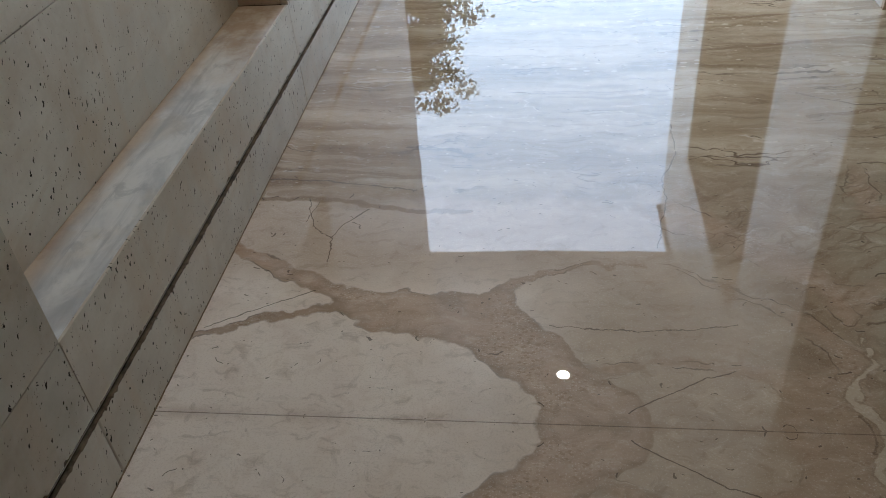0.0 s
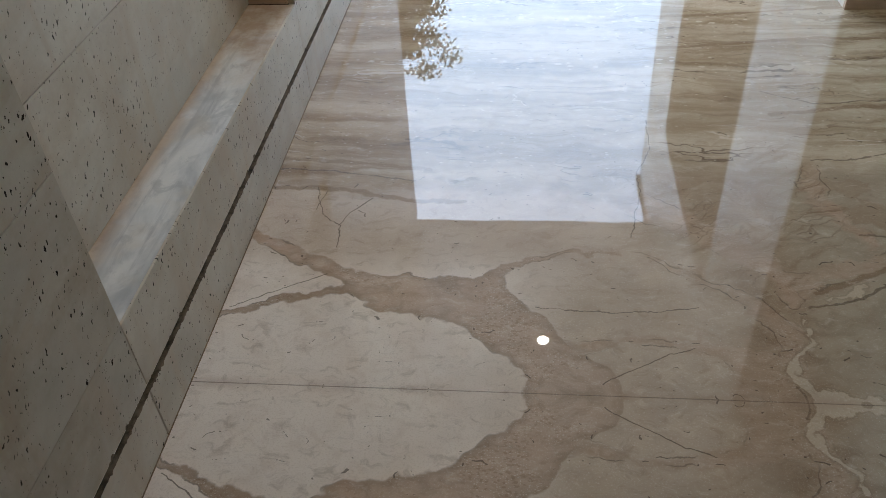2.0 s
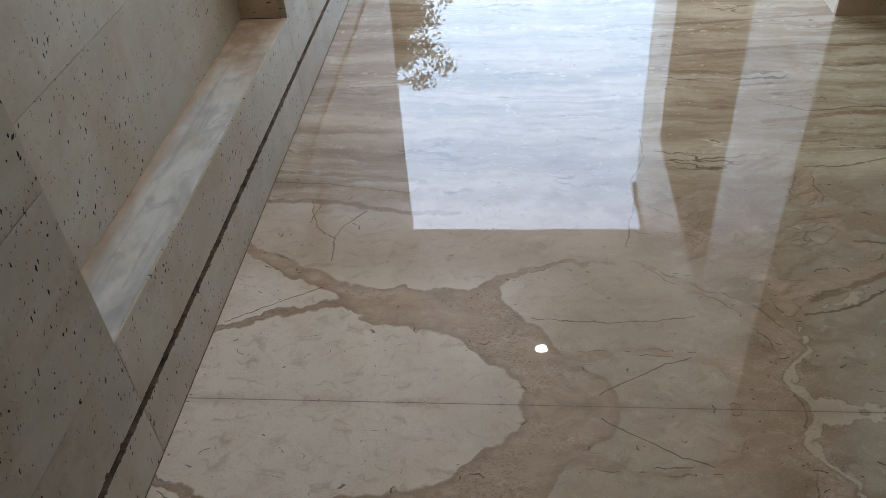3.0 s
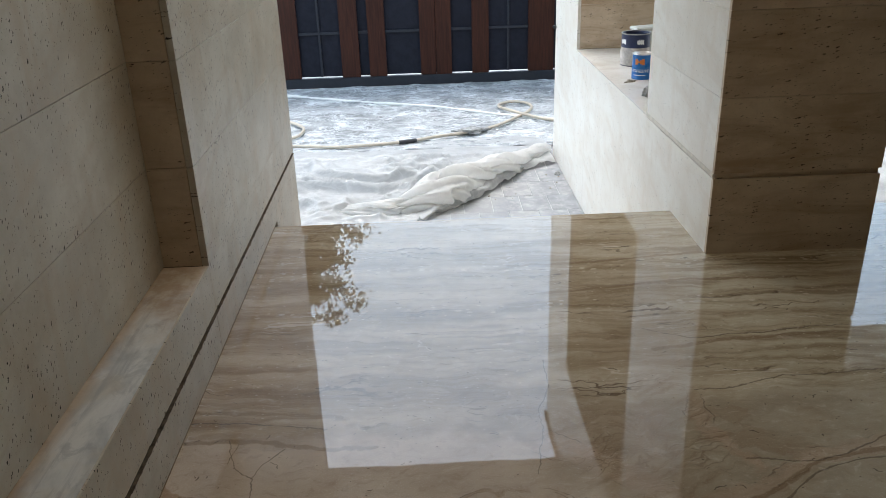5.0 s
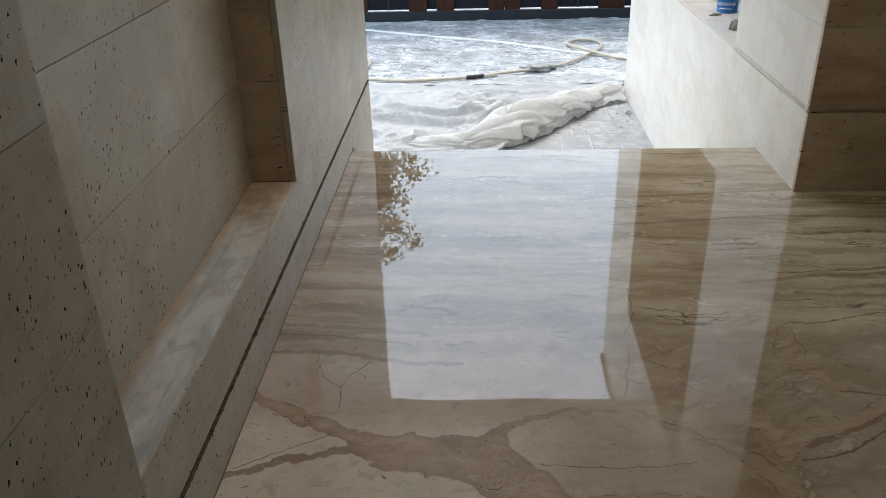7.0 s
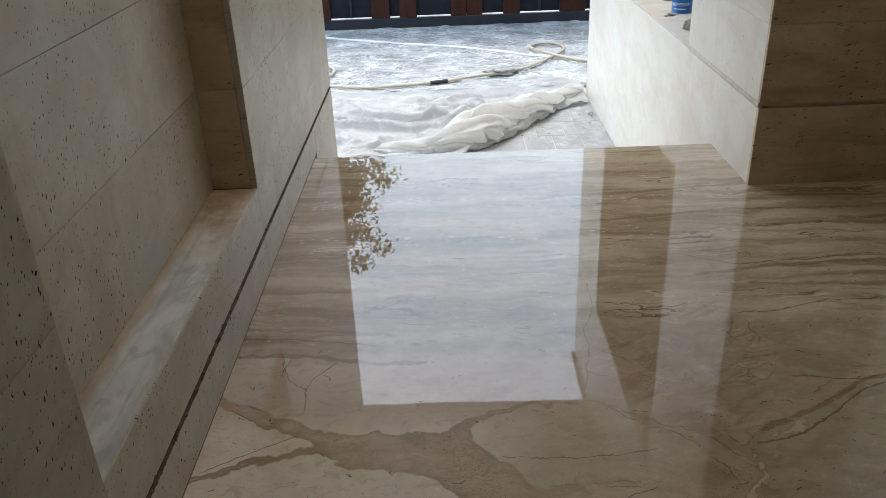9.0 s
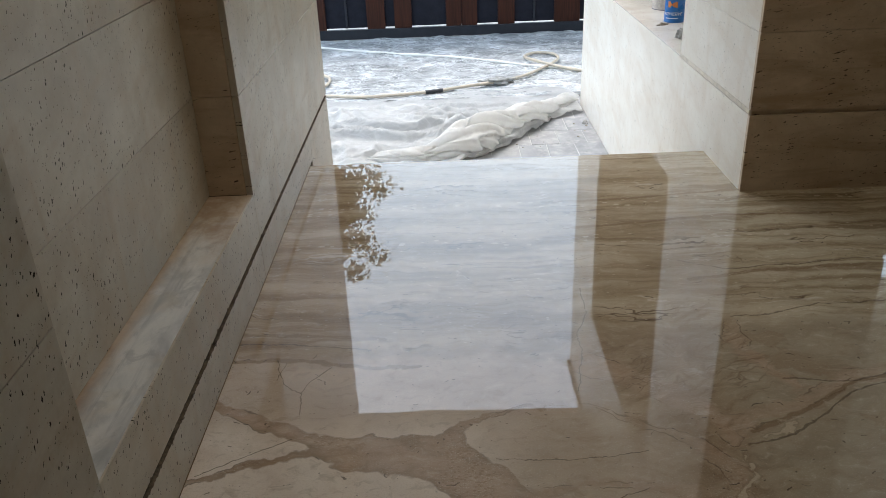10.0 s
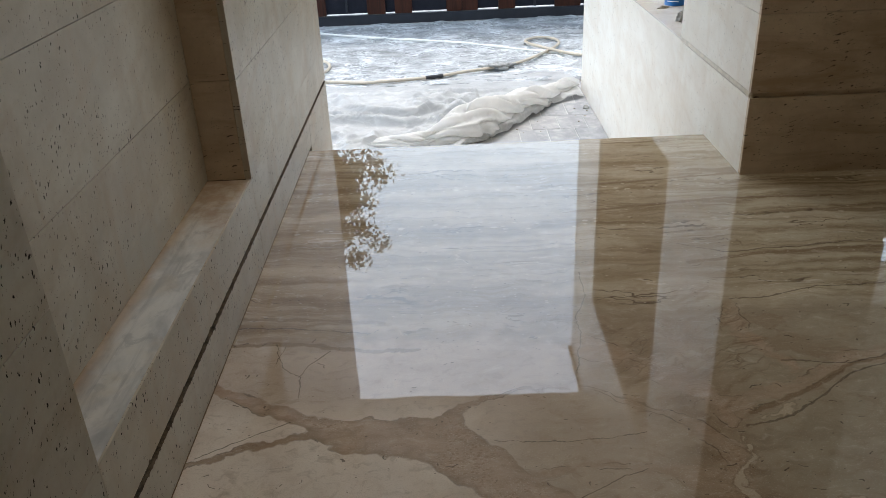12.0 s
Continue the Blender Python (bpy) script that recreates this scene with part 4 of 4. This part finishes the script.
def plastic_sheet():
    """A milky sheet spread over the paving, its near edge pushed up into a crumpled roll."""
    ob = thing("plastic_sheet", (0, 6.2, GROUND))
    nx, ns = 240, 190
    xs = [-2.4 + 3.54 * i / nx for i in range(nx + 1)]
    verts, faces = [], []
    for x in xs:
        e = sheet_edge(x)
        for j in range(ns + 1):
            s = (j / ns) ** 1.5 * (7.28 - e)
            y = e + s
            p = Vector((x, y, 0))
            heap = 0.35 + 0.9 * math.exp(-((x - 0.55) / 0.42) ** 2) - 0.1 * math.exp(-((x - 1.0) / 0.15) ** 2)
            if x < 0.15:
                heap *= max(0.12, 1 - (0.15 - x) * 1.6)
            wide = 0.20 + 0.26 * math.exp(-((x - 0.5) / 0.4) ** 2)
            u = s / wide
            lean = 0.666 if x > 0.02 else 1.0
            run = 0.75 * x + 0.66 * y + 0.10 * noise.noise(p * 3.1)
            off = s * lean + (0.05 * noise.noise(p * 4.3 + Vector((3, 1, 0))) if s > 0.02 else 0.0)
            w = p + Vector((0.16 * noise.noise(p * 2.0), 0.16 * noise.noise(p * 2.0 + Vector((7, 0, 0))), 0))
            soft = noise.noise(Vector((w.x * 5, w.y * 7, 4.0)))
            bundle = 0.0
            for k in range(3):
                mid = 0.06 + 0.125 * k + 0.10 * noise.noise(Vector((run * 1.7, k * 5.3, 0)))
                broad = 0.056 + 0.024 * noise.noise(Vector((run * 2.2, k * 3.7, 2)))
                high = max(0.0, 0.130 + 0.17 * noise.noise(Vector((run * 1.9, k * 9.1, 5)))) * (1.0 - 0.16 * k)
                bundle += high * math.exp(-((off - mid) / broad) ** 2)
            bundle = 0.165 * math.tanh(bundle / 0.165)
            roll = min(1.0, bundle * 10)
            lip = min(1.0, max(0.0, off) / 0.03)
            z = 0.012 + 0.4 * heap * bundle * lip ** 0.5 * (1.0 + 0.16 * soft)
            crease2 = ridged(Vector((turn_x(w) * 3.0, turn_y(w) * 4.0, 4.0))) ** 4
            fade = 1.0 if y < 6.55 else max(0.08, 1 - (y - 6.55) * 2.2)
            long_fold = ridged(Vector((w.x * 0.8 + 3, w.y * 3.4, 2.0))) ** 4 + 0.5 * ridged(Vector((w.x * 1.3 + 8, w.y * 6.2, 5.0))) ** 6
            z += fade * (0.070 * long_fold * (1 - 0.75 * roll) * (1 if x < 0.3 else 0.5) + 0.026 * (1 - 0.8 * roll) * crease2 + 0.014 * (1 - roll) * ridged(Vector((w.x * 3.5 - w.y * 2, w.y * 9.0, 7.0))) ** 5 + 0.006 * soft)
            z += 0.004 * noise.noise(p * 11)
            verts.append((x + 0.05 * roll * noise.noise(p * 2.5), y - 6.2 - 0.05 * roll * (1 - u) * heap, z))
    for i in range(nx):
        for j in range(ns):
            a = i * (ns + 1) + j
            faces.append((a, a + ns + 1, a + ns + 2, a + 1))
    me = bpy.data.meshes.new("sheet")
    me.from_pydata(verts, [], faces)
    me.materials.append(SHEET)
    sh = new("sheet", me)
    sh.parent = ob
    smooth(sh)
    ends = ((-0.62, 5.52, 0.030), (-0.35, 5.50, 0.050), (-0.12, 5.50, 0.070), (0.08, 5.58, 0.115), (0.27, 5.76, 0.150), (0.46, 5.98, 0.125), (0.64, 6.22, 0.120), (0.84, 6.47, 0.085), (1.00, 6.66, 0.070), (1.12, 6.84, 0.045))
    line = glide([(x, y - 6.2, r) for x, y, r in ends], 20)
    roll = [Vector((q.x, q.y, q.z * 0.62)) for q in line]
    bm = tube(roll, lambda k: line[round(k * (len(line) - 1))].z, 84)
    for i, v in enumerate(bm.verts):
        row, a = divmod(i, 84)
        core, r = roll[min(row, len(roll) - 1)], line[min(row, len(line) - 1)].z
        a, u = 2 * math.pi * a / 84, row / 20
        # folds run slantwise round the roll, deep ones and small ones
        g = Vector((1.1 * math.cos(a - 0.9 * u), 1.1 * math.sin(a - 0.9 * u), 0.55 * u))
        g2 = g + Vector((noise.noise(g * 1.6), noise.noise(g * 1.6 + Vector((4, 0, 0))), noise.noise(g * 1.6 + Vector((0, 7, 0))))) * 0.5
        k = 1.02 + 0.50 * noise.noise(g2 * 1.15) - 0.50 * ridged(g2 * 0.95) ** 7 - 0.14 * ridged(g2 * 2.0 + Vector((0, 0, 3))) ** 7
        v.co = core + (v.co - core) * max(0.35, k)
        v.co.z = max(v.co.z, 0.004)
    smooth(part("rolled_edge", bm, BUNCHED, ob, "edge bunched up into a thick crumpled roll"))
    return tagged(ob, "crumpled milky white plastic sheet spread over the paving", "plastic sheet")


def trodden_sheet():
    ob = thing("dust_sheet", (0, 8.4, GROUND))
    nx, ny = 220, 130
    verts, faces = [], []
    for i in range(nx + 1):
        for j in range(ny + 1):
            x, y = -3.4 + 6.4 * i / nx, 7.0 + 2.62 * j / ny
            p = Vector((x, y, 0))
            w = p + Vector((noise.noise(p * 1.5), noise.noise(p * 1.5 + Vector((5, 0, 0))), 0)) * 0.25
            z = 0.004 + 0.014 * ridged(Vector((w.x * 1.5, w.y * 5, 0))) ** 3 + 0.010 * ridged(Vector((w.x * 4, w.y * 9, 3))) ** 2 + 0.003 * noise.noise(p * 20)
            verts.append((x, y - 8.4, z))
    for i in range(nx):
        for j in range(ny):
            a = i * (ny + 1) + j
            faces.append((a, a + ny + 1, a + ny + 2, a + 1))
    me = bpy.data.meshes.new("sheet")
    me.from_pydata(verts, [], faces)
    me.materials.append(TRODDEN)
    sh = new("sheet", me)
    sh.parent = ob
    smooth(sh)
    fold = glide([(-1.5, 0.92, 0.022), (-0.6, 0.45, 0.022), (0.2, 0.10, 0.022), (0.8, -0.30, 0.022), (1.4, -0.66, 0.022)], 14)
    fold = [q + Vector((0, 0.02 * noise.noise(q * 6), 0)) for q in fold]
    smooth(part("folded_edge", tube(fold, lambda k: 0.015 + 0.004 * math.sin(k * 40), 6), PLASTIC_WHITE, ob, "white folded edge"))
    return tagged(ob, "thin clear dust sheet trodden flat over grey paving", "plastic sheet")


plastic_sheet()
trodden_sheet()


def garden_hose():
    z = 0.038
    ob = thing("hose", (0, 7.4, GROUND))
    ps = [(-1.9, 0.95), (-1.35, 0.70), (-1.13, 0.55), (-1.015, 0.33), (-1.06, 0.06), (-1.35, -0.08), (-1.75, -0.18), (-1.6, -0.36), (-1.3, -0.30),
          (-1.01, -0.235), (-0.63, -0.315), (-0.08, -0.23), (0.20, -0.105), (0.50, 0.01), (0.74, 0.16), (0.98, 0.455), (1.17, 0.78),
          (1.16, 1.02), (1.00, 1.11), (0.865, 0.97), (0.95, 0.66), (1.30, 0.33), (1.8, 0.10)]
    path = glide([(x, y, z + (0.022 if i in (20,) else 0.0)) for i, (x, y) in enumerate(ps)], 12)
    pipe = smooth(part("tube", tube(path, 0.0140, 10), HOSE_RUBBER, ob))
    a = [q for q in path if -0.15 < q.x < 0.05 and q.y < 0]
    smooth(part("tape", tube(a, lambda k: 0.0175 + 0.002 * math.sin(k * 50), 12), TAPE, pipe, "black tape wound round the hose"))
    rag = lump((0.13, 0.06, 0.035), 4.0, 0.7, (0.53, 0.03, z), 4)
    smooth(part("knotted_rag", rag, RAG, pipe, "grey rag knotted round the joint"))
    return tagged(ob, "cream rubber hose lying in a loop on the sheets", "hose")


garden_hose()


def gate():
    """Slate steel gate with stained planks between recessed panels."""
    ob = thing("gate", (0, 9.68, GROUND))
    x0, x1, top = -3.6, 4.2, 2.3
    part("bottom_rail", box(x0, x1, -0.03, 0.03, 0.006, 0.115, 0.004), STEEL, ob)
    part("top_rail", box(x0, x1, -0.03, 0.03, top - 0.08, top, 0.004), STEEL, ob)
    planks = [(-3.55, -3.2), (-2.75, -2.55), (-2.3, -2.0), (-1.50, -1.27), (-0.80, -0.595), (-0.485, -0.29), (0.10, 0.275), (0.279, 0.455), (0.69, 0.88), (1.33, 1.62), (2.1, 2.3), (2.42, 2.75), (3.3, 3.5), (3.9, 4.15)]
    for a, b in planks:
        part("plank", box(a, b, -0.022, 0.020, 0.118, top - 0.082, 0.003), WOOD, ob, "red-brown stained plank")
    for (_, a), (b, _) in zip(planks, planks[1:]):
        panel = part("panel", box(a - 0.03, b + 0.03, 0.022, 0.030, 0.130, top - 0.082), PANEL, ob)
        if b - a < 0.03:
            continue
        part("crossbar", box(a + 0.002, b - 0.002, -0.004, 0.021, 0.600, 0.628, 0.002), STEEL, panel)
        part("crossbar", box(a + 0.002, b - 0.002, -0.004, 0.021, 1.40, 1.428, 0.002), STEEL, panel)
        if b - a > 0.43:
            m = (a + b) / 2
            part("upright_bar", box(m - 0.012, m + 0.012, -0.002, 0.0215, 0.130, 0.599, 0.002), STEEL, panel)
            part("upright_bar", box(m - 0.012, m + 0.012, -0.002, 0.0215, 0.629, 1.399, 0.002), STEEL, panel)
    return tagged(ob, "slate grey steel gate with red-brown wooden planks", "gate")


gate()


def tree(x, y, height, seed, spread):
    """A tapering trunk with limbs and a loose crown of single leaves."""
    rng = random.Random(seed)
    ob = thing("tree", (x, y, GROUND))
    trunk = glide([(0, 0, -0.05), (0.08, 0.05, height * 0.25), (-0.05, 0.1, height * 0.5), (0.1, 0.0, height * 0.78), (0.05, 0.0, height * 0.95)], 8)
    smooth(part("trunk", tube(trunk, lambda k: 0.20 * (1 - k) + 0.02, 10), BARK, ob))
    tips = []
    for i in range(13):
        k = 0.42 + 0.54 * i / 13
        base = trunk[int(k * (len(trunk) - 1))]
        a = i * 2.4 + rng.uniform(-0.3, 0.3)
        l = spread * (1.1 - 0.55 * k) * rng.uniform(0.8, 1.2)
        end = base + Vector((math.cos(a) * l, math.sin(a) * l, rng.uniform(0.1, 0.5) * l))
        mid = (base + end) / 2 + Vector((0, 0, 0.12 * l))
        limb = glide([base, mid, end], 5)
        smooth(part("limb", tube(limb, lambda t: 0.055 * (1 - t) + 0.010, 6), BARK, ob))
        tips += [limb[-1], limb[-3], limb[-6], limb[-4]]
    tips.append(trunk[-1])
    verts, faces = [], []
    for tip in tips:
        for _ in range(7):
            c = tip + Vector((rng.gauss(0, 0.34), rng.gauss(0, 0.34), rng.gauss(0, 0.26)))
            for _ in range(80):
                q = c + Vector((rng.gauss(0, 0.12), rng.gauss(0, 0.12), rng.gauss(0, 0.09)))
                d = Vector((rng.uniform(-1, 1), rng.uniform(-1, 1), rng.uniform(-1.2, 0.3))).normalized()
                s = d.cross(Vector((rng.uniform(-1, 1), rng.uniform(-1, 1), 1))).normalized()
                l, w = rng.uniform(0.06, 0.11), rng.uniform(0.019, 0.033)
                n0 = len(verts)
                verts += [q, q + d * l * 0.5 + s * w, q + d * l, q + d * l * 0.5 - s * w]
                faces.append((n0, n0 + 1, n0 + 2, n0 + 3))
    me = bpy.data.meshes.new("crown")
    me.from_pydata([tuple(v) for v in verts], [], faces)
    me.materials.append(LEAF)
    cr = new("crown", me)
    cr.parent = ob
    return tagged(ob, "leafy green tree standing behind the gate", "tree")


tree(-2.75, 14.0, 6.6, 5, 1.55)


# ---- things on the window sill ----
def paint_can(name, x, y, r, h, body, label, rim, turn=0.0):
    ob = thing(name, (x, y, SILL_R), turn)
    smooth(part("body", lathe([(0.0, 0.002), (r - 0.003, 0.002), (r, 0.0), (r + 0.0015, 0.002), (r, 0.005), (r, h - 0.006), (r + 0.002, h - 0.003), (r + 0.001, h), (r - 0.005, h), (r - 0.006, h - 0.012), (r - 0.006, h * 0.7), (0, h * 0.7)], 44), body, ob))
    smooth(part("rim", lathe([(r - 0.004, h - 0.0005), (r + 0.0026, h - 0.0035), (r + 0.003, h + 0.001), (r - 0.001, h + 0.003), (r - 0.006, h + 0.001)], 44), rim, ob, "rolled rim"))
    return tagged(ob, label, "tin can")


def wrap(ob, name, r, a0, a1, z0, z1, material, label="", wave=0.0):
    """A printed patch bent round a can, 0.6 mm proud of it."""
    bm = bmesh.new()
    n = 14
    rows = []
    for i in range(n + 1):
        a = radians(a0 + (a1 - a0) * i / n)
        w = wave * math.sin(i * 1.3)
        rows.append([bm.verts.new(((r + 0.0006) * math.cos(a), (r + 0.0006) * math.sin(a), z)) for z in (z0 + w, z1 - w)])
    for a, b in zip(rows, rows[1:]):
        bm.faces.new((a[0], b[0], b[1], a[1]))
    return smooth(part(name, bm, material, ob.children[0], label))


blue = paint_can("paint_can", 1.345, 4.87, 0.056, 0.138, CAN_BLUE, "small blue printed tin can on the window sill", TIN)
smooth(part("lid", lathe([(0.0, 0.137), (0.045, 0.137), (0.047, 0.140), (0.050, 0.140), (0.051, 0.134), (0.0, 0.133)], 40), TIN, blue, "pressed tin lid"))
navy = paint_can("paint_can", 1.405, 5.27, 0.085, 0.188, CAN_NAVY, "larger open navy tin smeared with dry grey paint", RAG)

smooth(part("smear", lathe([(0.0857, 0.004), (0.0862, 0.03), (0.0866, 0.08), (0.0858, 0.106), (0.0854, 0.108)], 44), CAN_GREY, navy, "band of dried grey paint"))
for a0, a1 in ((188, 214), (262, 290)):
    wrap(navy, "label_mark", 0.085, a0, a1, 0.130, 0.156, PRINT_WHITE, "pale printed oval", 0.004)
wrap(blue, "emblem", 0.056, 212, 268, 0.090, 0.105, PRINT_ORANGE, "orange printed emblem", 0.006)
wrap(blue, "emblem", 0.056, 212, 228, 0.082, 0.114, PRINT_ORANGE)
wrap(blue, "emblem", 0.056, 252, 268, 0.082, 0.114, PRINT_ORANGE)
wrap(blue, "label_mark", 0.056, 205, 275, 0.022, 0.026, PRINT_WHITE)


def lettering(ob, text, r, size, angle, height):
    """Printed capitals bent round a can."""
    cu = bpy.data.curves.new("lettering", "FONT")
    cu.body, cu.size, cu.align_x, cu.shear = text, size, "CENTER", 0.25
    tmp = bpy.data.objects.new("lettering", cu)
    me = tmp.to_mesh().copy()
    tmp.to_mesh_clear()
    bpy.data.objects.remove(tmp)
    bm = bmesh.new()
    bm.from_mesh(me)
    bmesh.ops.subdivide_edges(bm, edges=bm.edges[:], cuts=2)
    for v in bm.verts:
        a = radians(angle) + v.co.x / r
        v.co = Vector(((r + 0.0008) * math.cos(a), (r + 0.0008) * math.sin(a), height + v.co.y))
    return part("lettering", bm, PRINT_WHITE, ob.children[0], "white italic lettering")


lettering(blue, "ADHESIVE", 0.056, 0.024, 240, 0.040)


def tub():
    ob = thing("plastic_tub", (1.52, 5.42, SILL_R), 12)
    part("body", box(-0.10, 0.10, -0.05, 0.05, 0.0, 0.180, 0.012), PLASTIC_WHITE, ob)
    part("lid", box(-0.105, 0.105, -0.055, 0.055, 0.180, 0.202, 0.008), PLASTIC_WHITE, ob)
    return tagged(ob, "white plastic tub with a lid behind the tins", "tub")


tub()
for i, (x, y, a, b, c) in enumerate([(1.255, 4.775, 0.022, 0.012, 0.010), (1.232, 4.765, 0.010, 0.008, 0.005), (1.282, 4.785, 0.010, 0.007, 0.007)]):
    tagged(smooth(part("mortar_crumb", lump((a, b, c), i + 2.0, 0.6, (x, y, SILL_R + c * 0.25), 3), CRUMB)), "grey crumb of dried mortar on the sill", "rubble", "mortar crumbs")
tagged(smooth(part("stone_lump", lump((0.026, 0.03, 0.036), 9.0, 0.5, (1.262, 4.43, SILL_R + 0.012), 4), RAG)), "grey crumpled rag on the window sill", "rag")
tagged(smooth(part("wall_hook", tube(glide([(XR + 0.01, RIGHT_END - 0.03, 0.335), (XR - 0.012, RIGHT_END - 0.03, 0.333), (XR - 0.020, RIGHT_END - 0.03, 0.345)], 6), 0.012, 8), TAPE)), "small black peg in the wall's edge", "peg")

# paving stones where the sheet leaves them bare
pav = bmesh.new()
box(-0.0992, 0.0992, -0.1492, 0.1492, 0.0, 0.016, 0.003, pav)
first = part("paver", pav, PAVER, ground)
first.matrix_basis = pose(0.30, 5.02, GROUND - 0.012, 0, 0, 0)
rng = random.Random(3)
for j in range(8):
    for i in range(6):
        x, y = 0.16 + 0.2 * i + 0.1 * (j % 2), 4.72 + 0.3 * j
        if x > 1.22 or (i, j) == (0, 0):
            continue
        o = new("paver", first.data)
        o.parent = ground
        o.matrix_basis = pose(x, y, GROUND - 0.012 + rng.uniform(-0.001, 0.001), rng.uniform(-0.3, 0.3), rng.uniform(-0.3, 0.3), rng.uniform(-0.4, 0.4))
first.matrix_basis = pose(0.16, 4.72, GROUND - 0.012)
bed = part("paving_bed", box(-0.2, 1.155, 4.5, 6.95, GROUND - 0.02, GROUND + 0.0022), GROUT, ground, "pale grout between the stones")

# crumbs trodden about on the bare paving
for i in range(11):
    x = rng.uniform(0.55, 1.12)
    y = rng.uniform(max(5.5, sheet_edge(x) - 0.55), sheet_edge(x) - 0.06)
    r = rng.uniform(0.004, 0.009)
    tagged(smooth(part("crumb", lump((r, r * 0.8, r * 0.6), i * 1.7, 0.6, (x, y, GROUND + 0.006 + r * 0.15), 2), CRUMB)), "small brown crumb of mortar on the paving", "rubble", "crumbs on the paving")
tagged(part("stone_chip", lump((0.022, 0.03, 0.018), 3.3, 0.6, (1.115, 6.22, GROUND + 0.012), 3), RAG), "grey stone chip at the foot of the wall", "rubble")
